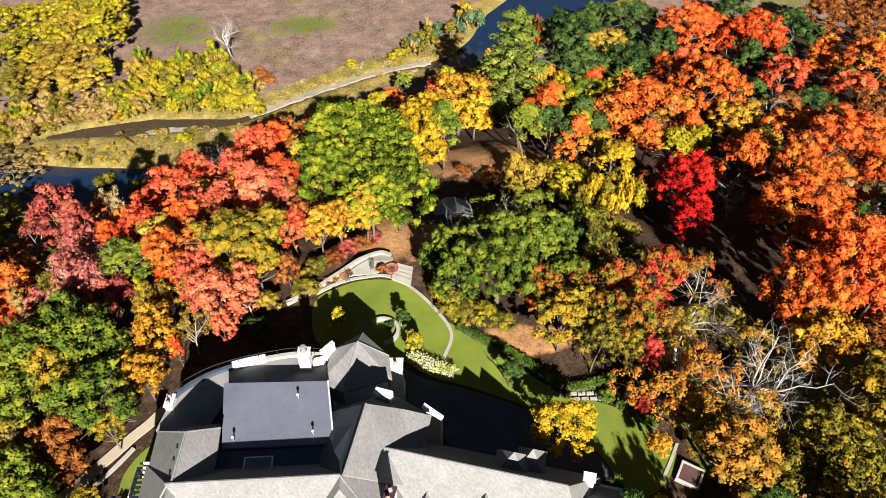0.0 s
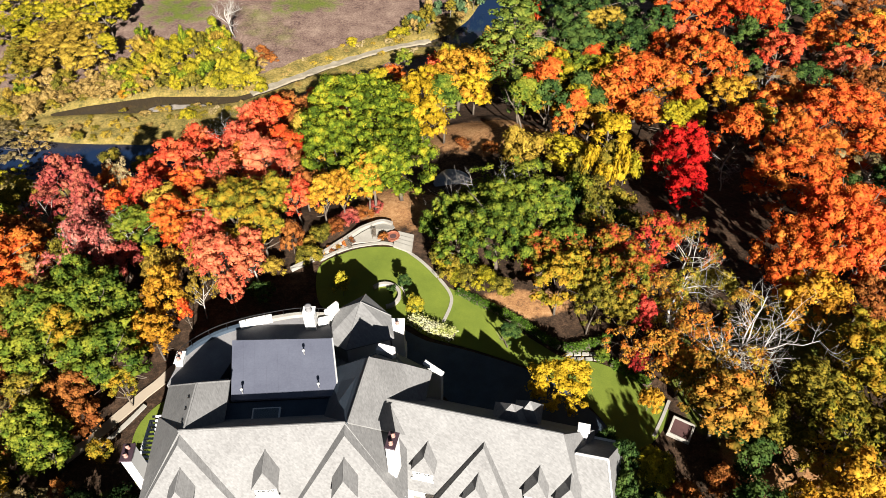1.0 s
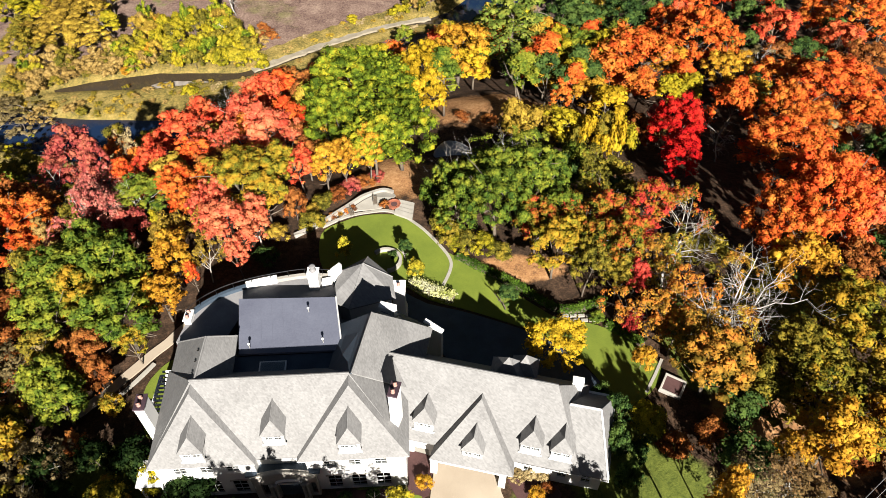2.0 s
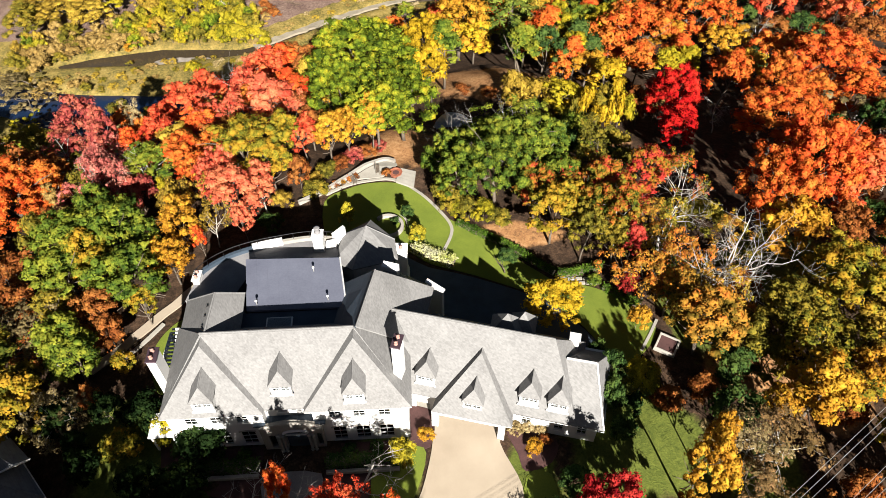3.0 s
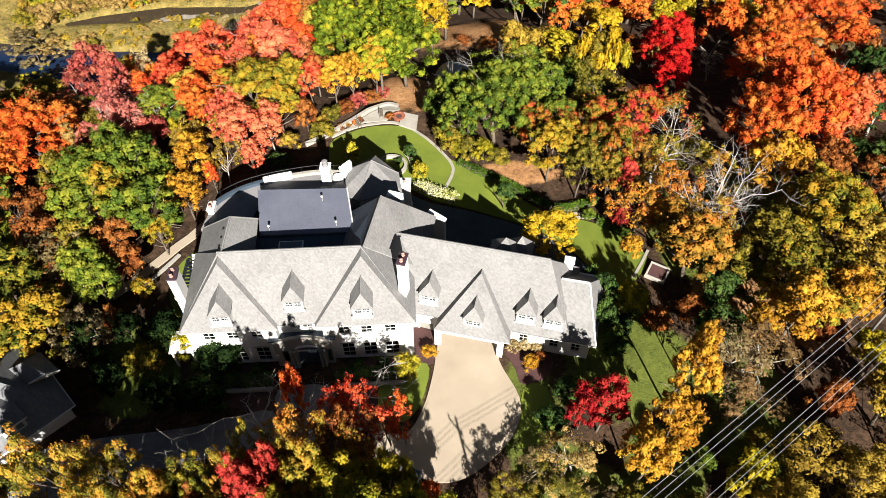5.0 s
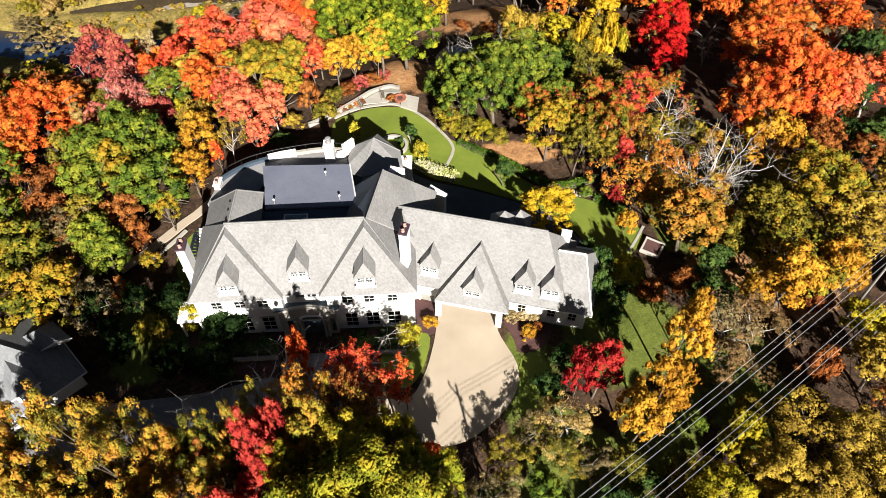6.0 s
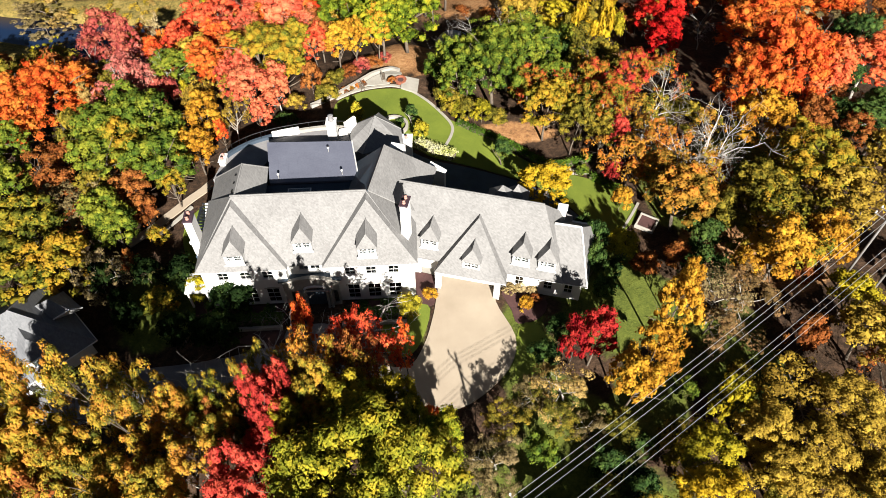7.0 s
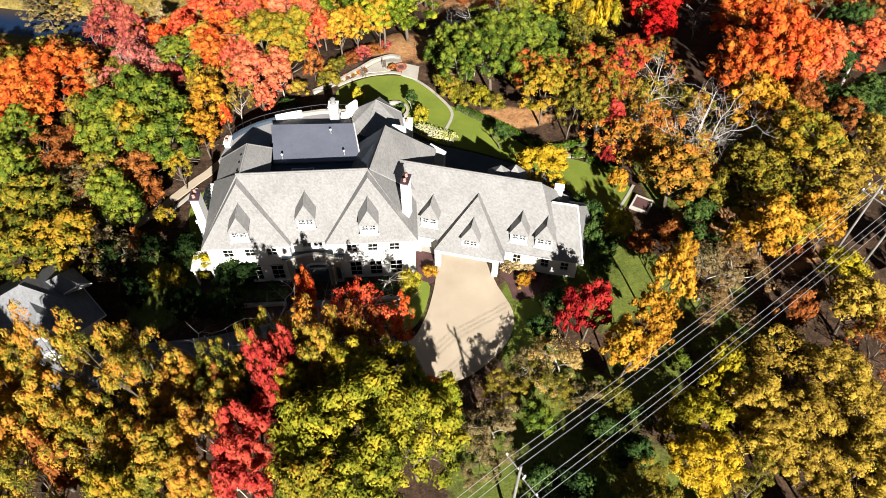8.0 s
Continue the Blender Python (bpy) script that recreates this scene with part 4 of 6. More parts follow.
# ---- trees ----
def limbs(rng, base, way, length, radius, level, bend=0.35, forks=(5, 4, 3), lean=0.9, sides=5, reach=(0.45, 0.7)):
    """Tapered trunk and limbs, grown by forking; returns shape and tips."""
    shapes, tips = [], []

    def grow(p, d, size, r, k):
        pts, radii, n = [p.copy()], [r], 4 if k < 2 else 2
        for i in range(n):
            d = (d + Vector(rng.normal(0, bend * 0.4, 3)) + Vector((0, 0, 0.06 * k))).normalized()
            p = p + d * size / n
            pts.append(p.copy())
            radii.append(r * (1 - 0.68 * (i + 1) / n))
        shapes.append(tube(pts, radii, sides if k < 2 else 3))
        tips.append(p.copy())
        if k < level:
            for j in range(forks[min(k, len(forks) - 1)]):
                at = rng.uniform(0.35, 1.0)
                i = min(int(at * n), n - 1)
                start = pts[i].lerp(pts[i + 1], at * n - i)
                side = d.orthogonal().normalized()
                side.rotate(Euler((0, 0, 0)).to_quaternion())
                turn = Matrix.Rotation(rng.uniform(0, 6.283), 3, d)
                e = (d * rng.uniform(0.3, 0.9) + (turn @ side) * lean).normalized()
                grow(start, e, size * rng.uniform(*reach), radii[i] * rng.uniform(0.5, 0.7), k + 1)
    grow(Vector(base), Vector(way).normalized(), length, radius, 0)
    return join(*shapes), tips


def cards(centres, normals, sizes, rng):
    """Leaf sprays: one small three-cornered spray for each centre."""
    n = len(centres)
    up = rng.normal(0, 1, (n, 3))
    a = np.cross(normals, up)
    a /= np.linalg.norm(a, axis=1)[:, None] + 1e-9
    b = np.cross(normals, a)
    s = sizes[:, None]
    v = np.stack([centres - a * s, centres + a * s * 0.55 - b * s * 0.8, centres + a * s * 0.55 + b * s * 0.8], 1).reshape(-1, 3)
    return v, np.arange(n * 3).reshape(-1, 3)


def ball(level):
    bm = bmesh.new()
    bmesh.ops.create_icosphere(bm, subdivisions=level, radius=1.0)
    bm.verts.ensure_lookup_table()
    out = np.array([v.co[:] for v in bm.verts]), np.array([[v.index for v in f.verts] for f in bm.faces])
    bm.free()
    return out


BALLS = {1: ball(1), 2: ball(2)}


def cores(spots, r, rng, level):
    """The dense inner leafage of each clump: small lumps of uneven shape."""
    unit, faces = BALLS[level]
    n = len(spots)
    bumps = rng.uniform(0.5, 1.2, (n, len(unit), 1))
    v = spots[:, None, :] + unit[None] * bumps * (r * 0.72)[:, None, None] * np.array([1, 1, 0.72])
    return v.reshape(-1, 3), (faces[None] + np.arange(n)[:, None, None] * len(unit)).reshape(-1, 3), np.tile(unit, (n, 1))


def crown(rng, radius, low, high, clumps, leaves, size, fill=0.35, spots=None, clump=(0.2, 0.34), top=0.0, level=1):
    """A crown of leaf clumps within an uneven egg between two heights."""
    mid, half = (low + high) / 2, (high - low) / 2
    if spots is None:
        d = rng.normal(0, 1, (clumps, 3))
        d /= np.linalg.norm(d, axis=1)[:, None]
        d[:, 2] = np.where(d[:, 2] < -0.5, -d[:, 2], d[:, 2])
        lump = 0.82 + 0.18 * np.sin(d[:, 0] * 3.1 + rng.uniform(0, 6)) * np.cos(d[:, 1] * 2.7 + rng.uniform(0, 6)) + rng.uniform(-0.1, 0.1, clumps)
        k = (fill + (1 - fill) * rng.uniform(0, 1, clumps) ** 0.4) * lump * 0.92
        wide = 1 - top * (d[:, 2] * k * 0.5 + 0.5)
        spots = np.stack([d[:, 0] * k * radius * wide, d[:, 1] * k * radius * wide, mid + d[:, 2] * k * half], 1)
    spots = np.array(spots)
    r = rng.uniform(*clump, len(spots)) * radius
    which = rng.integers(0, len(spots), leaves)
    n = rng.normal(0, 1, (leaves, 3))
    n /= np.linalg.norm(n, axis=1)[:, None]
    n[:, 2] = np.where(n[:, 2] < -0.3, -n[:, 2], n[:, 2])
    at = spots[which] + n * (r[which] * rng.uniform(0.7, 1.14, leaves))[:, None] * np.array([1, 1, 0.75])
    soft = n + rng.normal(0, 0.1, (leaves, 3)) + np.array([0, 0, 0.3])
    soft /= np.linalg.norm(soft, axis=1)[:, None]
    face = soft + rng.normal(0, 0.22, (leaves, 3))
    face /= np.linalg.norm(face, axis=1)[:, None]
    v, f = cards(at, face, size * rng.uniform(0.6, 1.25, leaves), rng)
    soft = np.repeat(soft, 3, axis=0)
    if not level:
        return v, f, soft
    core = cores(spots, r, rng, level)
    return np.concatenate([v, core[0]]), np.concatenate([f, core[1] + len(v)]), np.concatenate([soft, core[2]])


def grown(kind, seed, near):
    """Meshes of a trunk and a crown, of the size that SIZES gives for the kind; three grades of leaf."""
    rng = np.random.default_rng(seed)
    many, big = ((0.22, 1.35), (0.46, 0.98), (1.3, 0.7))[near]
    dense, some, wide = 1, (0.5, 0.9, 1.0)[near], (1.3, 1.05, 1.0)[near]
    if kind == "r":
        wood, tips = limbs(rng, (0, 0, -0.4), (0.03, 0.02, 1), 8.0, 0.22, 1, 0.25, (8,), 0.95, reach=(0.3, 0.48))
        leaf = crown(rng, 4.0, 1.8, 11.6, int(92 * some), int(5400 * many), 0.185 * big, 0.5, clump=(0.11 * wide, 0.23 * wide), level=dense)
    elif kind == "o":
        wood, tips = limbs(rng, (0, 0, -0.4), (0.03, 0.02, 1), 9.5, 0.4, 1, 0.25, (9,), 0.95)
        leaf = crown(rng, 7.0, 1.8, 14.6, int(165 * some), int(15000 * many), 0.165 * big, 0.58, clump=(0.08 * wide, 0.17 * wide), level=dense)
    elif kind == "O":
        wood, tips = limbs(rng, (0, 0, -0.4), (0.03, 0.02, 1), 11.0, 0.5, 1, 0.25, (10,), 0.95)
        leaf = crown(rng, 11.0, 2.2, 18.0, int(420 * some), int(30000 * many), 0.2 * big, 0.66, clump=(0.05 * wide, 0.1 * wide), level=dense)
    elif kind == "t":
        wood, tips = limbs(rng, (0, 0, -0.4), (0.03, 0.02, 1), 9.5, 0.18, 1, 0.15, (7,), 0.7, reach=(0.14, 0.26))
        leaf = crown(rng, 2.5, 2.0, 12.0, int(62 * some), int(6000 * many), 0.16 * big, 0.4, clump=(0.17 * wide, 0.3 * wide), top=0.35, level=dense)
    elif kind == "b":
        wood, tips = limbs(rng, (0, 0, -0.3), (0.05, 0, 1), 2.2, 0.09, 1, 0.3, (5,), 1.0)
        leaf = crown(rng, 2.5, 0.1, 4.0, int(46 * some), int(3600 * many), 0.15 * big, 0.45, clump=(0.17 * wide, 0.33 * wide), level=dense)
    elif kind == "v":
        wood, tips = limbs(rng, (0, 0, -0.4), (0.05, 0.03, 1), 7.0, 0.2, (2, 3, 3)[near], 0.3, (7, 4, 3), 1.0, reach=(0.42, 0.62))
        spots = [tuple(t) for t in tips if t.z > 3.2]
        leaf = crown(rng, 4.0, 2.6, 11.0, 0, int(6000 * many), 0.165 * big, spots=spots, clump=(0.08, 0.17), level=0)
    else:
        shapes = [tube([(0, 0, -0.4), (0.1, 0, 8), (0, 0.1, 22)], [0.36, 0.24, 0.04], 6)]
        spots = []
        for i in range(60):
            h = 4 + 17.6 * (i / 60)
            a, reach = i * 2.4, 4.6 * (1 - (h - 3) / 20.5) ** 0.8 * rng.uniform(0.75, 1.1) + 0.3
            end = (reach * math.cos(a), reach * math.sin(a), h + 0.15 * reach)
            shapes.append(tube([(0, 0, h), end], [0.07, 0.02], 4))
            spots += [(end[0] * k, end[1] * k, h + 0.15 * reach * k + 0.1) for k in (0.45, 0.75, 1.0)]
        wood = join(*shapes)
        leaf = crown(rng, 4.5, 3, 22, 0, 8000, 0.21, spots=spots, clump=(0.1, 0.2), level=0)
    leafage = mesh("crown", leaf[0].tolist(), leaf[1].tolist(), LEAF["green"], True)
    leafage.normals_split_custom_set_from_vertices(leaf[2].tolist())
    return mesh("trunk", *wood, BARK, True), leafage


SIZES = {"O": (11.0, 18.0), "r": (4.0, 12.0), "o": (7.0, 15.0), "t": (2.5, 12.0), "b": (2.5, 4.0), "v": (4.0, 11.0), "p": (4.5, 22.0)}
GROWN = {(k, near): [grown(k, 100 * i + ord(k), near) for i in range(n)] for k, n in (("O", 1), ("r", 6), ("o", 2), ("t", 2), ("b", 4), ("v", 4), ("p", 1)) for near in (0, 1, 2)}
FORM = {"O": ("tree", "great spreading oak with {} leaves", "tree"), "o": ("tree", "wide spreading tree with {} leaves", "tree"), "r": ("tree", "broad-crowned tree with {} leaves on the wooded slope", "tree"), "t": ("tree", "slender upright tree with {} leaves", "tree"),
        "b": ("shrub", "low rounded shrub with {} leaves", "shrub"), "v": ("tree", "half-bare tree with thin {} leaves and open branches", "tree"),
        "p": ("pine_tree", "tall pine with {} needles", "tree")}
PALE = {"o": 0.0, "O": 0.0, "v": 0.3, "r": 0.12, "t": 0.2, "b": 0.0, "p": 0.0}
pick = random.Random(5)


def woodland(name, stand, label):
    """Many trees that nobody could count, joined into one object."""
    verts, polys, kinds, hues, n = [], [], [], [], 0
    for kind, hue, x, y, tall, radius in stand:
        r0, h0 = SIZES[kind]
        a, k = pick.uniform(0, 6.283), 1.12 * radius / r0
        turn = np.array([[math.cos(a) * k, -math.sin(a) * k, 0], [math.sin(a) * k, math.cos(a) * k, 0], [0, 0, tall / h0]])
        for me, material in zip(pick.choice(GROWN[kind, 0]), (BARK, LEAF[hue])):
            co = np.empty(len(me.vertices) * 3, np.float32)
            me.vertices.foreach_get("co", co)
            verts.append(co.reshape(-1, 3) @ turn.T + np.array([x, y, terrain(x, y)]))
            if material not in hues:
                hues.append(material)
            kept = list(me.polygons)[::1 if radius > 1.6 else 3]
            polys += [tuple(i + n for i in p.vertices) for p in kept]
            kinds += [hues.index(material)] * len(kept)
            n += len(me.vertices)
    me = bpy.data.meshes.new(name)
    me.from_pydata(np.concatenate(verts).tolist(), [], polys)
    for m in hues:
        me.materials.append(m)
    me.polygons.foreach_set("material_index", kinds)
    me.polygons.foreach_set("use_smooth", [True] * len(polys))
    return tagged(new(name, me), label, "trees", kind="stuff")


def plant(kind, hue, x, y, tall, radius, z=None, label=""):
    if kind == "r" and radius > 4.7:
        kind = "o"
    if kind == "o" and radius > 8:
        kind = "O"
    if kind == "b" and radius > 3.3:
        mix = {"lemon": ("lemon", "yg", "oak", "yg", "olive"), "yg": ("yg", "oak", "gold", "lemon", "olive"), "gold": ("gold", "amber", "tan", "oak")}.get(hue, (hue, hue, "tan", "olive"))
        for i in range(7):
            a, d = i * 2.4 + pick.uniform(-0.4, 0.4), radius * 0.86 * math.sqrt((i + 0.3) / 7)
            px, py = x + d * math.cos(a), y + d * math.sin(a)
            if min(beside(RIVER, px, py), beside(ARM, px, py)) > 1.5:
                plant(pick.choice("bbt") if tall > 5.5 else "b", pick.choice(mix), px, py, tall * pick.uniform(0.55, 1.1), radius * pick.uniform(0.3, 0.44))
        return None
    name, text, category = FORM[kind]
    r0, h0 = SIZES[kind]
    root = thing(name, label or text.format(HUE[hue]), category, (x, y, terrain(x, y) if z is None else z), "trees and shrubs")
    root.rotation_euler = (0, 0, pick.uniform(0, 6.283))
    k = 1.12 * radius / r0
    root.scale = (k, k * pick.uniform(0.9, 1.1), tall / h0)
    trunk, leaves = pick.choice(GROWN[kind, 2 if y < 8 and kind != "b" else 1 if y < (100 if kind in "owO" else 80) else 0])
    for piece, me, material in (("trunk", trunk, PALE_BARK if pick.random() < PALE[kind] else BARK), ("crown", leaves, LEAF[hue])):
        ob = new(piece, me)
        ob.parent = root
        ob.material_slots[0].link = "OBJECT"
        ob.material_slots[0].material = material
    return root


STANDS = [
    ("b", "amber", [(23, 37.8, 5, 1.3)]),
    ("b", "crimson", [(22.6, 43.1, 5, 1.3)]),
    ("b", "dark", [(-6.8, 56.2, 1, 0.7), (19.9, 26, 4, 1.4), (13, 17.2, 5, 2), (10.9, 14.5, 4, 1.9), (31.4, 30.6, 6, 2.3), (18.6, 23.6, 3, 1.5), (15.5, 2, 5, 1.8), (18.4, -0.6, 6, 2.2), (12.4, -4.4, 6, 2.1), (9.3, -3.2, 5, 1.7), (17.6, 26.6, 6, 1.7), (18.4, 23.2, 5, 1.5), (18.5, 30.2, 6, 1.5), (17, 32.6, 5, 1.2), (-23.6, 55.1, 3, 1.7)]),
    ("b", "gold", [(13.0, 92.5, 6, 2.8), (16.6, 90.0, 6, 3.0), (-77.2, 160.3, 6, 4.8), (-77.5, 144.3, 4, 4.6), (-74.7, 140.9, 2.5, 3.9), (-73.7, 144.9, 4, 3.9), (6.1, 188.4, 6, 2.7), (14.3, 91.6, 3, 2.7), (12.1, 90.7, 3, 2.3), (-22.6, 59.4, 3, 1.6), (-18.7, 64.3, 2, 1.4)]),
    ("b", "goldgreen", [(-33.3, 21.6, 4, 2), (-36.4, 32.2, 3, 1.3)]),
    ("b", "green", [(19.1, 45.3, 1.4, 1.2), (-1.8, 65.5, 6, 1.7), (25.3, 10.1, 4, 1.3), (9.3, 3.3, 5, 1.8)]),
    ("b", "lemon", [(-54.5, 153, 7, 5.7), (-50, 151.1, 6, 5), (-67.7, 158.1, 7, 5.7), (-60.9, 150.3, 7, 5.7), (-51.4, 147.5, 6, 6.2), (-46.7, 143.9, 4.5, 4), (-55.4, 143.5, 5, 5.2), (-3.6, 52.3, 4, 1.2), (-13.1, 55.5, 4.6, 1.1), (-4.3, 20.8, 4, 1.5)]),
    ("b", "maroon", [(37.2, 90.3, 7.7, 3.6), (-48.7, 58.3, 8, 3.6), (-41.9, 58.7, 7, 2.9), (-13.6, 70.5, 2, 1.8), (-10.2, 73.5, 1.2, 1.3)]),
    ("b", "olive", [(1.2, 58.4, 4.5, 1.9), (3.4, 57.3, 4, 1.8), (7.6, 55.6, 3.4, 1.6), (-0.4, 61.0, 4.5, 1.7), (-83.8, 122.8, 4, 3.7), (-74.1, 119.1, 3, 2.5), (-66.1, 117.2, 3, 2.7), (40.8, 48.4, 6, 1.9), (34.2, 34.1, 7, 2), (35.6, 35.8, 6, 2.1), (36, 31.6, 6, 2.6), (17.7, 5.8, 5, 1.9), (-18.2, 61.4, 3, 1.8), (-17.4, 66.4, 2, 1.6)]),
    ("b", "redorange", [(25.7, 173, 9.9, 3.5), (-1.5, 6.5, 5, 1.2)]),
    ("b", "rust", [(-46.9, 157.1, 2, 4.6), (-41.9, 41, 6, 1.7), (-38.8, 35.4, 6, 2.3), (36.6, 42.1, 6, 1.8), (-37.9, 26.5, 5, 1.3), (23.8, 26.6, 4.5, 1.9), (28.4, 28.3, 4, 1.8), (39.4, 15.7, 7, 2.1), (33.3, 86.3, 7.7, 2.8), (-50.9, 54.1, 9, 3.5), (42.5, 25, 6, 2), (-20.7, 63.5, 6, 1.8), (-15.3, 68, 2, 1.6), (-11.8, 72.1, 1.5, 1.5), (8.3, 93.8, 2, 1.7), (3.5, 96.1, 1.5, 1.6)]),
    ("b", "tan", [(-82.2, 148, 4, 4.4), (-95.1, 145.6, 4, 4.8), (-99, 135.2, 4, 5.6), (-91.1, 138.2, 3, 5.2), (-84.2, 140.9, 2.5, 4.6), (-84.8, 145.1, 3, 4.7), (-90.6, 144, 3, 4.7), (-96.5, 138.3, 3, 5.3)]),
    ("b", "teal", [(-7.4, 171.5, 5, 3.8), (-2.9, 175.3, 6, 4.1), (4.8, 178.8, 6, 4.2), (8.5, 183.5, 6, 3.3)]),
    ("b", "wine", [(13.7, 14.3, 9, 1.5)]),
    ("b", "yellow", [(24.6, 82.6, 9.9, 4.3), (19.7, 86.2, 4, 3.9), (22.7, 93.1, 4, 3.3)]),
    # front corner shrubs, leaves coloured dark for the shade there
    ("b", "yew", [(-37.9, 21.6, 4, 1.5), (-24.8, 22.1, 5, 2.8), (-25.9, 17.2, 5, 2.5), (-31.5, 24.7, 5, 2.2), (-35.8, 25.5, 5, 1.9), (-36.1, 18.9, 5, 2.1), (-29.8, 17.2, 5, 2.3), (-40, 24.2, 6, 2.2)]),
    ("b", "yg", [(2.2, 57.2, 3.6, 1.4), (5.4, 56.4, 4, 1.7), (0.2, 59.8, 3.6, 1.3), (-77.6, 149.5, 5, 5.3), (-68.6, 150, 6, 5.2), (-63, 159.8, 8, 4.7), (-65.6, 143.6, 5, 5.3), (-72.8, 155.1, 6, 5.3), (-59, 161.2, 8, 5.6), (-61.4, 142.9, 5, 5), (-100.7, 140.1, 5, 4.1), (-11.8, 168.5, 3, 2.8), (-24.3, 164.6, 2, 1.7), (-59.7, 132.2, 2.5, 2), (-38.9, 60.2, 5, 1.3), (29.5, 83.9, 7.7, 2.6), (-29, 23.7, 4, 1.9), (21.7, 29.2, 5, 2.3), (28.9, 7.5, 8, 2.2)]),
    ("p", "pine", [(13.7, 120.7, 26.4, 7.1)]),
    ("r", "amber", [(-33.6, 50.7, 11, 3.1), (-33.6, 45.2, 9, 2.4), (-35.5, 46.5, 8, 1.7), (-16.8, 69.5, 10, 2.8), (-14.3, 70.9, 11, 2.4), (-10.9, 72.1, 12.1, 2.6), (3.1, 118.2, 15.4, 6.8), (55.5, 112, 11, 5), (42.7, 48.5, 14, 4.3), (-39.2, 0.3, 19, 2.4), (23.9, 16, 16, 2.5), (18.3, 8.2, 14, 2.6), (20.8, 10.6, 15.5, 2.5), (25.9, 19.6, 14, 1.7), (38.2, 25.1, 12, 3.8), (43.5, 26.9, 12, 3), (35.2, 25.4, 8, 2.2), (46.2, 26.7, 9, 2), (26, 98.4, 9.9, 3.6), (44, 113.6, 12.1, 4.2)]),
    # the four with x below -43 are added to shade the neighbour's roof
    ("r", "amberolive", [(-20, 1.5, 16, 2.6), (-13.2, 3.6, 15.5, 2.2), (-27, -3.5, 18, 2.6), (-24.5, 4.0, 16, 2.2), (-31.5, -1.2, 18, 2.6), (-45.6, -1.8, 20, 3.2), (-43.2, -5.2, 20, 3), (-50.5, -1.5, 20, 3.4), (-54, 0.5, 19, 3.2), (-12.4, 5.2, 18, 2.2), (-39.5, 3.7, 19, 2.6), (-34.6, -0.5, 20, 2.9), (-37.2, -3.2, 20, 3.3), (-23.5, -5.6, 20, 3), (-20.9, -7.4, 19, 2.4), (26.8, 40, 9, 2.3)]),
    ("r", "crimson", [(23.6, 47.9, 9, 1.9), (-17.2, -2.9, 20, 2.6), (-16, 2.7, 21, 2), (-17.3, -6.6, 20, 2.7), (-16.1, 0.4, 17, 2), (-15.5, 4.9, 19, 1.7)]),
    ("r", "dark", [(27.5, 134.5, 16.5, 7.9), (35.1, 160.6, 15.4, 7.8), (29.6, 170.3, 14.3, 4.9), (40.5, 137.7, 14.3, 7.6), (41.8, 177.7, 13, 5.2), (49.1, 170, 14.3, 7.6), (87.8, 163.4, 13.2, 6.7), (79.4, 181.8, 12, 6.3), (51.9, 154.7, 12.1, 4.6), (73.6, 118.4, 9.9, 5.3), (58.3, 104.2, 8.8, 3.6), (30.3, 135.2, 13.2, 4.7), (61.7, 64.9, 10, 3.8), (62, 52.9, 10, 3.9), (67.7, 74.8, 12.1, 4.9), (61.5, 76.4, 8.8, 3.5), (60.1, 49.1, 10, 4.1)]),
    ("r", "dull", [(29.1, 34.1, 12, 4.5)]),
    ("r", "gold", [(-98.5, 161.8, 9, 6.7), (-100.9, 151.1, 8, 5.9), (-89.2, 151.1, 8, 5.7), (-97.4, 172.8, 12, 7), (-96.6, 156.2, 8, 7.9), (-91.3, 161.8, 9, 5), (38.2, 153.8, 12.1, 6.2), (47.7, 32.1, 13, 4.4), (54.1, 35.8, 12, 4.2), (44.9, 14.8, 10, 4), (39.7, 6.6, 10, 3.5), (30.9, 4, 10, 2.9), (35.8, 1.7, 10, 3.4), (31.4, -0.6, 10, 3.2), (34.6, -2.8, 9.5, 3), (40.6, 2.9, 10, 3.3), (39.2, -3.1, 11, 3.5), (35.2, -5.8, 9, 2.5), (59.3, 44.4, 9, 2.7)]),
    ("r", "goldgreen", [(14.2, 52.4, 11.5, 3.4), (17.4, 55.6, 10, 2.8), (-27.2, 64.4, 13, 5.5), (-35.3, 38.5, 8, 1.7), (-50.1, 30, 11, 4.4), (-48.8, 23.1, 11, 4.7), (-43.7, 23.5, 11, 3.8), (-10.7, -8.2, 21, 3.5), (-26.7, -7.6, 20, 2.7), (46.3, 38.4, 14, 6.2), (-24, 62, 11, 3), (-23, 68.5, 11, 2.8), (-41.9, 43.9, 12, 3.5), (-9, 6.5, 14, 2.3)]),
    ("r", "green", [(7.2, 59.5, 14.5, 4.9), (11.4, 66.0, 13, 4.4), (-41.2, 63.7, 9, 3.7), (-45.1, 46.5, 13, 4.5), (-40.1, 48.1, 13, 4.1), (-44.5, 41, 12, 4.1), (-36.8, 40.9, 12, 4.2), (-41.4, 32, 10, 3.6), (6, 65.1, 12, 4.3), (2.2, 59.5, 12, 3.7), (0.4, 65.2, 11, 2.1), (46.8, 40.6, 9, 2.6), (-55.4, 37.4, 10, 3.9), (-40.3, 30.2, 9, 3.2), (3.3, 62.7, 10, 2.9), (15.5, 66.9, 10, 3.4), (16.2, 60.5, 10, 2.6), (-44.4, 52, 12, 3), (-36.9, 48, 10, 2.1), (28.8, 122.9, 12.1, 4.9), (-58, 45, 10, 3.2)]),
    ("r", "maroon", [(-56.6, 75.6, 15, 4.3), (-50.2, 70.7, 13, 2.6)]),
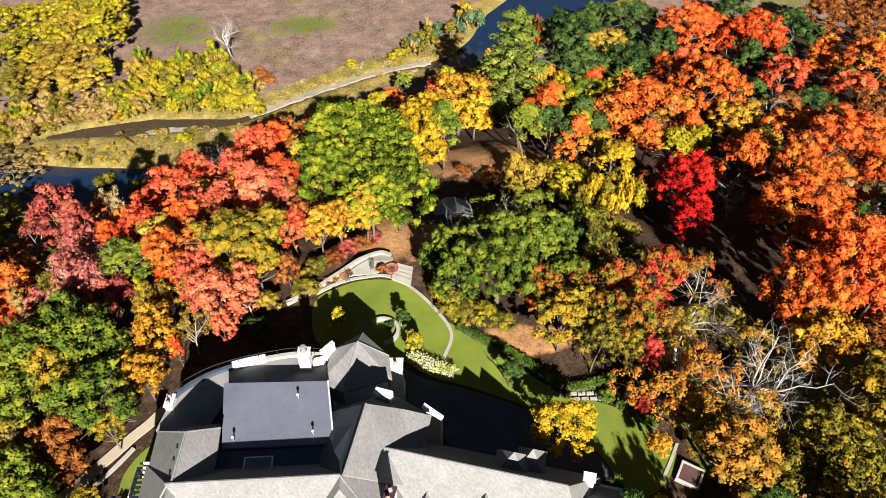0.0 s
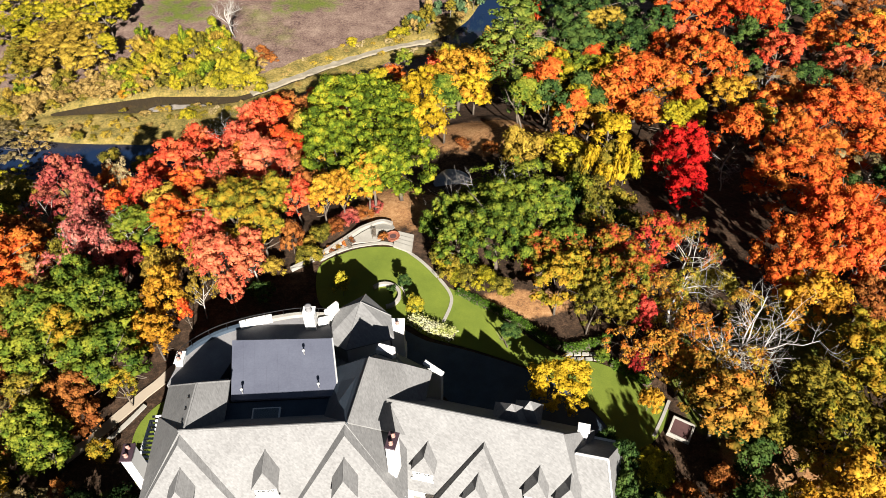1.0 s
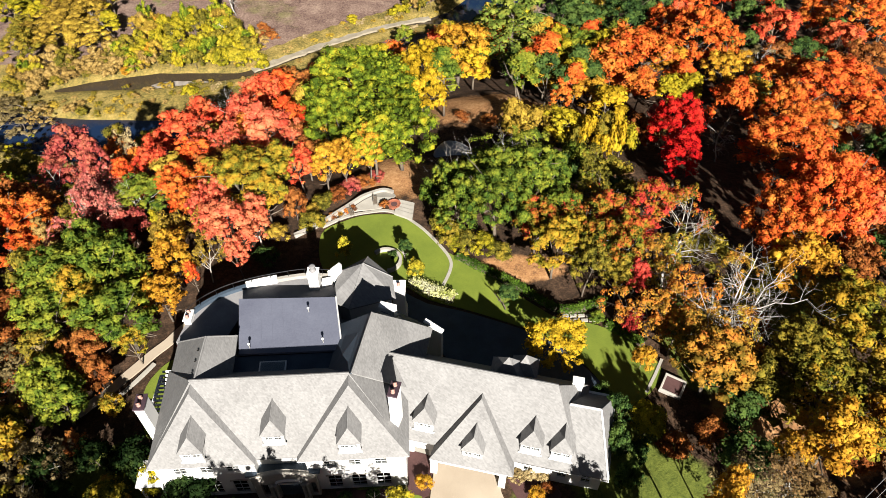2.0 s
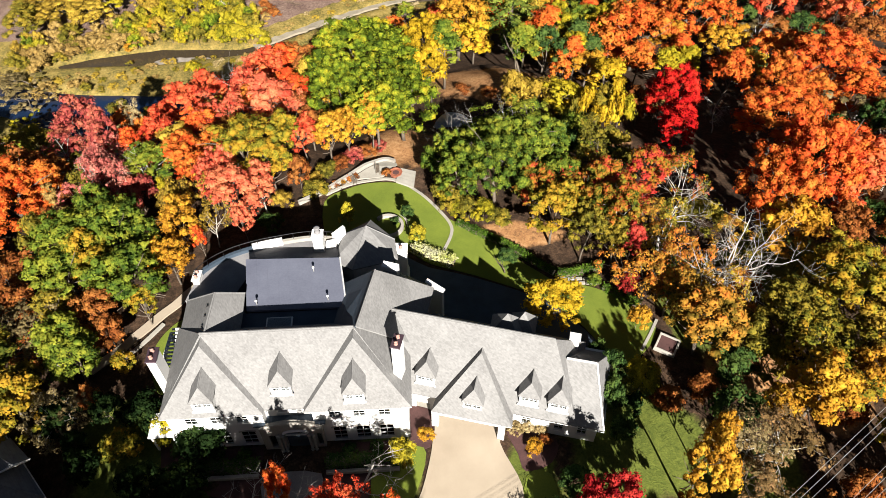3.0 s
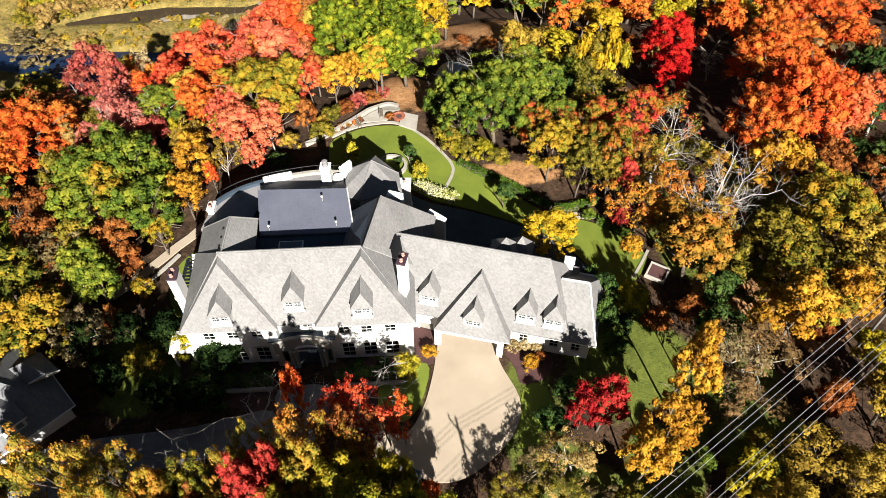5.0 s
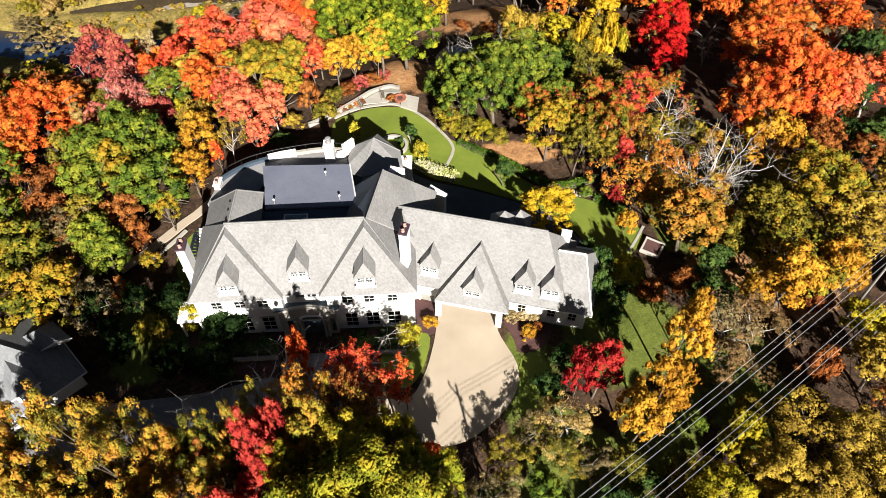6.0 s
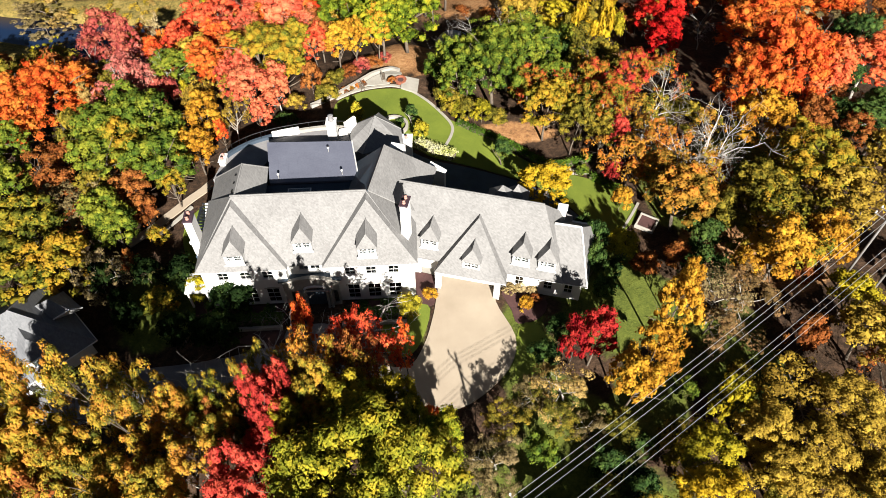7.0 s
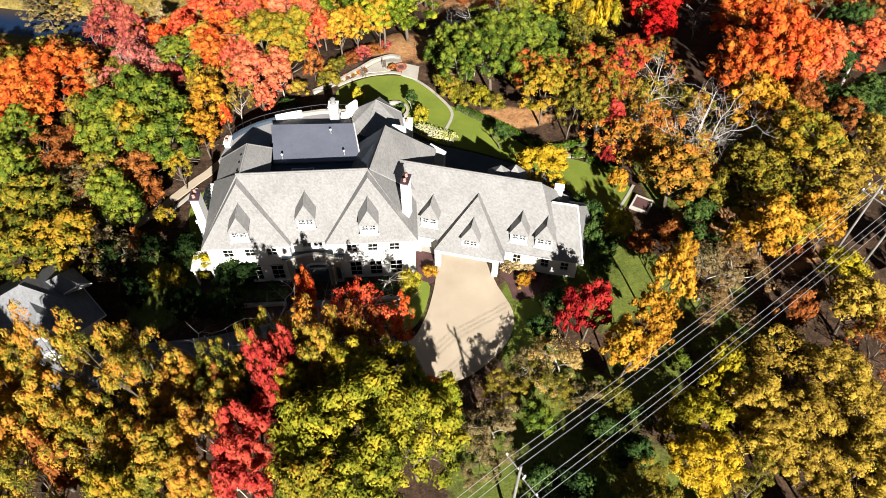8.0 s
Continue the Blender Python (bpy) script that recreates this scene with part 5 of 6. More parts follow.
    ("r", "oak", [(-12.5, 86.5, 18.7, 11.4), (-6.3, 75.5, 14.3, 6.1), (-16.2, 80.2, 15.4, 5.6), (-10.1, 73.4, 13.2, 4.3), (-0.8, 1.4, 16, 2.4)]),
    ("r", "oakgold", [(-7.6, -0.6, 20.5, 4.65), (-11.4, -3.8, 21, 4.2), (-3.0, -2.0, 19.5, 4.6), (-7.1, -7.3, 21, 4.6), (-8.8, 3.2, 17.5, 3.2), (-3.6, 2.4, 16, 2.8)]),
    ("r", "olive", [(-105.4, 153.6, 8, 5), (-103, 144.3, 10, 5.8), (17.8, 49.2, 11, 2.5), (40.1, 36.8, 10, 4), (41.8, 32.9, 10, 4), (39.2, 36.2, 10, 3.2), (21.8, 48.3, 9, 2.3), (-44.4, 37.1, 9, 2.8)]),
    ("r", "orange", [(-36.5, 64.7, 10, 3.3), (37.4, 110.6, 15.4, 8), (52.2, 121, 16.5, 8.5), (21, 97.5, 8.8, 2.4), (48.5, 91.1, 14, 4.6), (57.4, 88.6, 14, 5.4), (52.1, 75.9, 14.3, 7.3), (90.9, 132.2, 15.4, 9.2), (84.6, 138.9, 12.1, 5.3), (42.1, 53.4, 17, 5), (62.3, 85.5, 11, 4.9), (68.1, 106.6, 11, 5.2), (69.7, 86.4, 12.1, 4.6), (-45.8, 73.4, 9, 2.3), (-32.3, 65.8, 10, 2.8), (-33.9, 60.5, 10, 2.4), (10.1, 126.6, 13.2, 4.1), (31.8, 107.5, 12.1, 4), (36.8, 120.8, 13.2, 4.3), (48.8, 132.1, 14.3, 5.3), (62, 106.7, 11, 4.2), (-56.7, 54.4, 12, 5.6), (-61, 53.1, 12, 4.7), (-53.9, 57.2, 11, 3.7), (-58.1, 50.1, 11, 3.7)]),
    ("r", "red", [(-43.2, 72.7, 10, 3), (-44, 86.7, 11, 4.1), (-42.6, 94.8, 11, 3.9), (-33.3, 100, 12, 4.8), (-20.3, 69.5, 10, 2.5), (-26.1, 120.7, 7.7, 2.9), (71.9, 131.1, 13.2, 5.5), (81, 121.4, 13.2, 5.4), (53.4, 57.2, 17, 4.6), (-46.4, 82.6, 9, 2.9), (-0.5, 126.2, 12.1, 3.7), (65.6, 65.5, 13, 4.4)]),
    ("r", "redgreen", [(12.4, 57.1, 11, 3.2), (21.9, 57.5, 11.5, 3.5), (27.7, 60, 11.5, 3.5), (24.8, 55.0, 10, 2.8), (22.5, 51.1, 13, 3), (19.8, 53.4, 11, 2.8)]),
    ("r", "redorange", [(-46, 69.4, 9, 2.1), (-24.8, 85.7, 12.1, 4.2), (-31.4, 49.7, 7, 1.1), (61.1, 159.7, 15.4, 10.7), (73.4, 152.2, 15.4, 9), (69.2, 96.2, 15.4, 7.4), (48.4, 56.8, 19.5, 6.2), (56.3, 70.6, 12, 3.6), (59.4, 70, 11, 3.7), (-31.7, 105.7, 11, 3.9), (-36.8, 74.6, 10, 3.5), (-60, 48.9, 11, 3.8), (-14.7, 14.2, 15, 1.5)]),
    ("r", "rust", [(101, 169.9, 14.3, 10), (108.4, 164.7, 14.3, 9.1), (82.6, 111.6, 13.2, 6.1), (49.7, 48.7, 12, 3), (-21, 2.7, 15, 1.5), (66.9, 115.7, 9.9, 4.4), (-39.6, 36.5, 9, 2.7), (57, 59.7, 9, 3), (75.3, 79.6, 12.1, 4.3), (56.6, 48.6, 9, 2.8)]),
    ("r", "salmon", [(-27.3, 80.2, 13.2, 4.4), (-27.4, 55.2, 12, 4.1), (-31.5, 59, 11, 2.2), (-24.6, 57.6, 11, 2.5), (-26, 52, 9, 1.6), (-34.1, 91.4, 11, 3.9), (-30.3, 61, 11, 2.3)]),
    ("r", "scarlet", [(36.9, 81.7, 14.3, 5), (36.2, 75, 11, 3.7)]),
    ("r", "wine", [(15.7, 14.1, 12, 2.5)]),
    ("r", "yellow", [(24.1, -3, 11, 3.3), (-3.7, 97.9, 16.5, 6), (13, 39, 7, 3.5), (6.1, 114.9, 11, 4.1), (-2.2, 93.8, 13.2, 3.4)]),
    ("r", "yg", [(20.0, 87.5, 8, 3.3), (-92.0, 185, 14, 6), (-115.8, 177.4, 12, 7.4), (-112.1, 162.2, 10, 5.9), (-108.5, 167.7, 10, 6.3), (-99.5, 169.6, 11, 6.2), (-98.1, 179.3, 13, 7.1), (-88.6, 176.6, 14, 5.2), (-88.5, 168.4, 12, 5.7), (-108.8, 180.1, 11, 6.6), (-104.1, 161.5, 8, 4.8), (31, 116.4, 12.1, 4.2), (24.2, 105.8, 11, 3.4), (-14.1, 1.7, 18, 2), (45.1, 19.9, 9, 3.2), (24.5, 1.4, 11, 3.3), (-5, 5.6, 15, 2.2), (22.8, 116.6, 12.1, 4.1)]),
    ("t", "dark", [(-5, 55.5, 4.5, 1.1), (7.9, 47.1, 5, 1.5)]),
    ("t", "green", [(0.1, 97.6, 15.4, 3.5)]),
    ("t", "orange", [(19.4, 111.5, 15.4, 3.6)]),
    ("t", "yellow", [(28.5, 92.1, 12.1, 4)]),
    ("t", "yg", [(-89.7, 170, 15, 5.8), (-84.2, 155.5, 9, 2.9)]),
    ("v", "amber", [(-20.6, 83.5, 8.8, 2.8)]),
    ("v", "amberolive", [(-14.9, 8.3, 18, 2), (-17.7, 6.3, 20, 1.7), (-35.1, 3.9, 22, 2.4), (-31.1, 2.7, 22, 2.6), (-28.3, 3.8, 22, 2.5), (-23.8, 1.4, 19, 2.8), (-27.8, -0, 20, 2.8), (-30.7, -4.4, 21, 3.1), (-34, -7.3, 21, 3.1), (-20.9, -3.2, 18, 2.4), (28.2, 49.2, 11, 2.8), (33.5, 40.7, 9, 2.7), (35.2, 48.7, 9, 2.6), (-17.8, 3.9, 20, 1.6), (-10.6, 8.9, 17, 1.6)]),
    ("v", "bare", [(-94.4, 125.9, 6, 5), (-92.5, 117.4, 7, 4.8), (62.5, 117.4, 13.2, 6.8), (64.8, 81, 13.2, 5.3), (-47.4, 35.2, 10, 3.6), (-40.6, 23.7, 8, 2.7), (9.3, 9.3, 6, 2.1), (5, 2.3, 8, 2.6), (30.1, 19.6, 8, 3.5), (14.8, 6.2, 5, 1.8), (2.7, -0.7, 6, 2.3)]),
    ("v", "dull", [(26.7, 52, 12, 2.9), (28.8, 44.6, 13, 3), (29.7, 39.8, 12, 3.6), (24.9, 42.8, 12, 3.1), (-13.8, 8.6, 16, 1.8), (-7.2, 8, 17, 2.1), (-12.8, 8.1, 17, 1.8)]),
    ("v", "gold", [(-34, 55.8, 10, 2.1), (-30.1, 51.6, 10, 1.8), (35.8, 9.2, 10, 4.1), (-34.9, 55.4, 9, 2.2), (-31.8, 58, 9, 1.9)]),
    ("v", "goldgreen", [(-21, 4.8, 19, 2.4), (40.5, 31, 13, 4.6)]),
    ("v", "green", [(5.2, 71.9, 10, 3.3), (11.9, 71.9, 10, 4.1), (12.9, 63.7, 10, 2.2)]),
    ("v", "maroon", [(-56.9, 69.4, 10, 3.6)]),
    ("v", "olive", [(6.0, 6.7, 6.5, 2.2), (22, 64.6, 12, 3.5), (28.7, -4.8, 9, 2.7), (19.1, -4, 8, 2.6), (12.1, 7.1, 6, 2.3)]),
    ("v", "pale", [(-50.1, 78.7, 12, 2.8)]),
    ("v", "pink", [(-47.4, 60.3, 13, 4.1), (-43.4, 59.4, 12, 2.8), (-48.9, 68.1, 9, 3.1)]),
    ("v", "red", [(-11.4, 12.7, 14.5, 1.7), (-5.6, 12.1, 13.5, 1.9), (-8.4, 12.5, 14, 1.6), (-9.4, 12.8, 15, 1.5)]),
    ("v", "redgreen", [(17.8, 60, 11, 3.8), (31.1, 58, 11, 3.1)]),
    ("v", "redorange", [(-4.2, 12.6, 12, 1.3)]),
    ("v", "rust", [(-44.3, 32.3, 8, 3.2), (44.8, 9.6, 9, 2.8), (-22.1, 78.2, 9.9, 2.6), (-54.1, 41.2, 8, 2.6), (-7.9, 8, 17, 1.8), (-10.6, 8.7, 17, 2.2), (58.6, 56.9, 8, 2.6)]),
    ("v", "salmon", [(-33.5, 76.8, 12, 4.1), (-24.3, 77.1, 11, 3.7)]),
    ("v", "tan", [(-88.5, 122.8, 5, 3.7), (12.6, 9.9, 8, 2.8)]),
    ("v", "twig", [(32, 21, 7, 4.1), (29.6, 18.3, 6, 2.4)]),
    ("v", "yg", [(-86.9, 108.5, 8, 4)]),
]
planted = []
for kind, hue, stand in STANDS:
    for x, y, tall, radius in stand:
        plant(kind, hue, x, y, tall, radius)
        planted.append((x, y, radius))


# the grass lane under the cables stays clear
LANE = [(10, 4, 2.0), (22, 11, 3.0), (50, 26.5, 3.0), (80, 43, 3.0)]


def fill_wood(count, box, kinds, hues, tall, radius, keep_off=(), tight=0.62):
    """Places for undergrowth where the named trees leave room."""
    x0, x1, y0, y1 = box
    found, tries = [], 0
    while len(found) < count and tries < 4000:
        tries += 1
        x, y, h = pick.uniform(x0, x1), pick.uniform(y0, y1), pick.uniform(*tall)
        r = pick.uniform(*radius)
        if any((x - a) ** 2 + (y - b) ** 2 < (tight * (r + c)) ** 2 for a, b, c in planted):
            continue
        if any(a < x < b and c < y < d for a, b, c, d in keep_off) or min(beside(RIVER, x, y), beside(ARM, x, y)) < 3 or beside(LANE, x, y) < r * 0.7:
            continue
        found.append((pick.choice(kinds), pick.choice(hues), x, y, h, r))
        planted.append((x, y, r))
    return found


far = fill_wood(28, (28, 128, 58, 172), "rrb", ["rust", "dark", "dark"], (8, 12), (2.6, 4.6), [(20, 47, 84, 112), (24, 50, 60, 84)])
far += fill_wood(26, (-45, -16, 70, 125), "rrb", ["red", "orange", "rust", "salmon", "gold"], (6, 10), (2.2, 4.0))
far += fill_wood(16, (-110, -45, 68, 88), "rrb", ["maroon", "orange", "rust", "gold", "olive"], (6, 10), (2.2, 4.0))
far += fill_wood(12, (-14, 30, 116, 158), "rb", ["dark", "gold", "orange", "yg", "green"], (7, 11), (2.4, 3.8))
far += fill_wood(30, (12, 46, 100, 140), "rrt", ["yg", "orange", "green", "amber", "dark", "redorange"], (9, 13), (2.6, 3.8), (), 0.5)
far += fill_wood(10, (52, 100, 98, 150), "r", ["orange", "redorange", "dark", "red", "amber"], (10, 13), (2.8, 4.0), (), 0.6)
woodland("woodland", far, "dense autumn woodland on the far slope, orange, rust and green")
side = fill_wood(34, (-75, -43, 22, 74), "rb", ["goldgreen", "green", "rust", "olive"], (5, 9), (2.0, 3.4), [(-60, -36, 5, 26)])
side += fill_wood(12, (28, 64, -8, 56), "rb", ["olive", "rust", "dark", "dark"], (4, 8), (1.8, 3.0), [(27, 34, 33, 52)])
side += fill_wood(14, (2, 26, 60, 74), "rb", ["green", "olive", "green", "dark"], (5, 8), (1.8, 3.0), [(-12, 4, 68, 90)])
side += fill_wood(18, (9, 44, -14, 12), "b", ["olive", "dark", "green"], (2, 5), (1.5, 2.6))
side += fill_wood(7, (-36, -25, -16, 0), "r", ["amberolive", "goldgreen", "rust"], (14, 18), (2.0, 3.0))
woodland("undergrowth", side, "mixed undergrowth and young trees between the larger trees")
# mostly out of view, added to shade the neighbour's roof and the lane
side = fill_wood(10, (-62, -38, -18, -7), "r", ["amberolive", "goldgreen"], (15, 19), (2.6, 3.4))
side += fill_wood(18, (8, 62, -27, -13), "r", ["gold", "olive", "goldgreen"], (10, 13), (2.6, 3.6))
woodland("lane_wood", side, "gold and olive trees added along the lane for shade")
tufts = [("b", pick.choice(["tan", "gold", "tan", "olive"]), pick.uniform(-104, -46), pick.uniform(115, 142), pick.uniform(0.6, 1.5), pick.uniform(0.6, 1.4)) for _ in range(150)]
tufts += [("b", pick.choice(["tan", "gold", "pale"]), x + pick.uniform(-7, 7), y + pick.uniform(-7, 7), pick.uniform(0.4, 1.1), pick.uniform(0.6, 1.3)) for x, y, _ in curve(RIVER[4:10], 14)]
tufts = [t for t in tufts if min(beside(RIVER, t[2], t[3]), beside(ARM, t[2], t[3])) > 1.6]
woodland("reed_tufts", tufts, "tufts of dry golden grass along the river")
# the wood goes on southwards out of view, added to shade the lane
south = fill_wood(24, (-75, 75, -62, -30), "r", ["goldgreen", "amberolive", "olive", "green"], (15, 20), (3.6, 5.0))
south += [("r", "olive", x, y, 21, 4.6) for x, y in ((16, -26), (21, -23.5), (18, -33))]
woodland("southern_wood", south, "unseen tall woodland added south of the lane for its shadows")


# ---- bare and dead trees ----
def dead_tree(x, y, tall, seed, lean=(0.1, 0, 1), label="dead tree with bleached bare branches", spread_out=1.0, forks=(9, 6, 4), thick=0.015):
    rng = np.random.default_rng(seed)
    root = thing("dead_tree", label, "tree", (x, y, terrain(x, y)), "trees and shrubs")
    shape, _ = limbs(rng, (0, 0, -0.4), lean, tall * 0.62, tall * thick, 3, 0.6, forks, spread_out, reach=(0.36, 0.62))
    ob = part("bare_limb", shape, DEAD_WOOD, None, "", True)
    ob.parent = root
    return root


dead_tree(32.0, 47.2, 19.0, 3, (0.18, 0.1, 1), spread_out=1.3, forks=(11, 7, 4))
dead_tree(34.0, 45.6, 16.5, 8, (0.25, -0.1, 1), spread_out=1.3, forks=(10, 7, 4))
dead_tree(28.4, 50.6, 13.5, 21, (-0.05, 0.1, 1))
dead_tree(-55.8, 168.5, 17.0, 5, (0.02, 0, 1), "tall dead tree standing alone in the meadow", 0.6)
dead_tree(4.6, 64.5, 14.6, 11, (0.1, 0.1, 1))
dead_tree(9.6, 64.0, 13.6, 12, (-0.1, 0.1, 1))
dead_tree(17.0, 60.0, 12.6, 13)
dead_tree(-17.6, 12.5, 15.5, 14, (0.1, 0.1, 1), forks=(6, 4, 3), thick=0.015)
dead_tree(-13.2, 12.0, 16.5, 15, (0.15, 0, 1), forks=(6, 4, 3), thick=0.015)
dead_tree(-9.6, 13.0, 15.5, 16, (0.2, 0, 1), forks=(6, 4, 3), thick=0.015)
dead_tree(-23.5, 6.0, 18.0, 17)
for x, y, tall, seed in ((62.5, 112.0, 15.0, 31), (64.5, 80.0, 14.0, 32), (-47.2, 60.8, 13.5, 33), (-42.0, 61.6, 10.5, 34), (-35.5, 90.5, 13.0, 35), (-24.6, 83.0, 12.0, 36), (-20.0, 79.0, 11.0, 37)):
    dead_tree(x, y, tall, seed, (0.05, -0.1, 1), "bare grey tree among coloured crowns", 0.8, (9, 6, 3), 0.009)
dead_tree(58.5, 84.0, 11.0, 18)
dead_tree(46.0, 84.0, 9.0, 19)


# ---- hedges, beds and flowers ----
def leafy_band(name, line, wide, tall, hue, label, category, leaves=150, size=0.13, uneven=0.12, seed=1):
    """A clipped hedge or flower row: leaf sprays over a bent bar."""
    rng = np.random.default_rng(seed)
    at, n = [], []
    for (ax, ay), (bx, by) in zip(line, line[1:]):
        length = math.hypot(bx - ax, by - ay)
        d = ((bx - ax) / length, (by - ay) / length)
        for _ in range(int(leaves * length)):
            t, s = rng.uniform(0, 1), rng.uniform(-1, 1)
            x, y = ax + (bx - ax) * t - d[1] * s * wide / 2, ay + (by - ay) * t + d[0] * s * wide / 2
            top = rng.uniform(0, 1) < 0.62
            h = tall * (1.0 - 0.15 * s * s) if top else rng.uniform(0.1, tall)
            if not top:
                s = math.copysign(1, s)
                x, y = ax + (bx - ax) * t - d[1] * s * wide / 2, ay + (by - ay) * t + d[0] * s * wide / 2
            at.append((x + rng.normal(0, uneven), y + rng.normal(0, uneven), terrain(x, y) + 0.1 + h + rng.normal(0, uneven)))
            n.append((0, 0, 1) if top else (-d[1] * s, d[0] * s, 0.3))
    n = np.array(n) + rng.normal(0, 0.3, (len(n), 3))
    n /= np.linalg.norm(n, axis=1)[:, None]
    root = thing(name, label, category, (*line[0], terrain(*line[0])))
    core = part("woody_core", strip(line, wide * 0.8, terrain(*line[len(line) // 2]) - 0.3, terrain(*line[len(line) // 2]) + tall * 0.8), BARK, root)
    v, f = cards(np.array(at), n, size * rng.uniform(0.7, 1.3, len(at)), rng)
    tagged(part("leafage", (v.tolist(), f.tolist()), LEAF[hue], root), kind="stuff")
    return root


leafy_band("hedge", curve([(1.9, 56.0), (5.6, 53.4), (9.2, 51.1), (11.8, 48.7), (14.2, 46.9)], 3), 0.8, 0.8, "box", "clipped green hedge along the lawn", "hedge", seed=2)
leafy_band("hedge", curve([(14.6, 46.8), (15.9, 46.6), (17.4, 47.0), (20.6, 48.2)], 3), 0.9, 0.8, "box", "clipped green hedge above the stepping stones", "hedge", seed=3)
leafy_band("hydrangea_row", [(-4.0, 51.3), (-1.4, 49.7), (1.3, 48.5)], 1.3, 1.0, "cream", "row of cream flowering hydrangeas against the house", "shrub", 200, 0.14, 0.22, 4)
leafy_band("hedge", curve([(20.2, 44.4), (21.8, 43.2), (24.2, 41.4)], 3), 0.9, 0.6, "box", "low green edging hedge", "hedge", seed=6)
for i in range(5):
    x, y = -16.6 + i * 0.95, 62.9 + i * 0.62
    leafy_band("flower_row", [(x - 0.45, y + 0.75), (x + 0.25, y - 0.1)], 0.5, 0.5, ("amber", "rust", "amber", "orange", "rust")[i], "short row of autumn bedding plants", "plants", 120, 0.1, 0.1, 30 + i)
for x, y, r, hue in ((-8.5, 66.3, 0.8, "rust"), (-2.0, 23.4, 0.95, "amber"), (9.4, 21.9, 1.0, "amber"), (10.6, 22.9, 0.8, "rust")):
    plant("b", hue, x, y, r * 1.5, r, None, "rounded autumn shrub in a planting bed")
for x, y in ((7.6, 24.0), (8.9, 24.3), (10.2, 24.2)):
    plant("b", "pale", x, y, 1.5, 0.9, None, "cream flowering shrub beside the driveway")
for i in range(9):
    u = -14.8 + i * 2.75
    if not -7.6 < u < -0.6:
        x, y, _ = A.at(u, -1.2, 0)
        plant("b", "dark", x, y, 1.2, 0.8, None, "low dark green foundation shrub")
drape("planting_bed", curve([B.at(2.7, -5.0, 0)[:2], B.at(6.0, -5.0, 0)[:2], B.at(6.1, -7.2, 0)[:2], (-1.5, 22.3), (-3.4, 22.4)], 3, True), 0.1, MULCH, "dark red mulch bed beside the entrance", "planting bed")
drape("planting_bed", curve([B.at(13.9, -5.0, 0)[:2], B.at(19.0, -5.2, 0)[:2], (11.2, 20.6), (8.4, 19.6), (7.7, 21.5)], 3, True), 0.1, MULCH, "dark red mulch bed beside the driveway", "planting bed")
drape("lawn", curve([(-3.6, 22.2), (-1.9, 21.6), (-2.9, 17.2), (-4.6, 15.2), (-7.0, 16.0), (-7.2, 20.0)], 3, True), 0.12, LAWN, "small front lawn beside the driveway", "lawn")
drape("lawn", curve([(8.4, 19.0), (11.0, 19.2), (11.4, 14.0), (9.4, 10.6), (7.6, 13.0)], 3, True), 0.12, LAWN, "grass verge beside the driveway", "lawn")
drape("forecourt", curve([A.at(-7.0, -3.6, 0)[:2], A.at(-1.2, -3.6, 0)[:2], A.at(-1.4, -7.5, 0)[:2], (-9.0, 13.6), (-18.0, 12.6), (-27.0, 10.6), (-38.0, 7.4), (-46.0, 5.0), (-46.0, 10.0), (-38.5, 13.0), (-27.0, 14.6),
                          (-19.5, 16.6), A.at(-6.8, -7.0, 0)[:2]], 3, True), 0.11, CONCRETE, "grey paved forecourt and lane", "driveway")

for line in ([A.at(-0.7, -2.6, 0)[:2], A.at(6.8, -2.6, 0)[:2]], [A.at(-15.0, -2.6, 0)[:2], A.at(-7.6, -2.6, 0)[:2]]):
    leafy_band("hedge", line, 1.3, 1.1, "dark", "dark clipped hedge below the front windows", "hedge", seed=9)
    ribbon("garden_wall", [(x + 0.08, y - 1.0) for x, y in line], 0.35, 0.55, LIMESTONE, "low pale stone wall before the hedge", "wall", 0.9)

# dark mulch sheets stand in for the shade before the front windows
for line in ([A.at(-16.5, -0.3, 0)[:2], A.at(-7.4, -0.3, 0)[:2], A.at(-7.4, -6.5, 0)[:2], (-24.5, 17.2), (-29.0, 18.6), (-30.2, 24.0)], [A.at(-0.6, -0.3, 0)[:2], A.at(7.6, -0.3, 0)[:2], A.at(6.6, -3.0, 0)[:2], (-7.4, 19.8), (-7.6, 16.2), A.at(-1.2, -7.0, 0)[:2]]):
    drape("planting_bed", line, 0.06, MULCH, "dark sheet for the shade before the front windows", "planting bed")
drape("pond", curve([(-1.6, 83.0), (0.4, 86.4), (3.6, 85.6), (4.6, 82.6), (3.2, 80.6), (0.6, 81.0)], 4, True), 0.3, POND, "small still garden pond among trees", "pond", 0.6, height=lambda x, y: terrain(1.6, 83))
drape("gravel_bar", curve([(-70.5, 136.6), (-67.0, 138.4), (-62.0, 138.6), (-57.0, 138.4), (-59.0, 136.0), (-65.0, 135.2)], 4, True), 0.0, GRAVEL, "pale gravel bar in the stream", "gravel", 0.6, height=lambda x, y: -32.85 + 0.1 * noise.noise((x, y, 0)))

BANK = curve([(-47.0, 142.6), (-37.0, 149.6), (-26.5, 156.6), (-15.3, 162.7), (-3.6, 167.2)], 9)
edge = lambda side: [(x - side * (0.35 + 0.9 * abs(noise.noise((x * 0.31, y * 0.31, side * 5.0)))), y + side * (0.4 + 1.3 * abs(noise.noise((x * 0.37, y * 0.37, side * 3.0))))) for x, y in BANK]
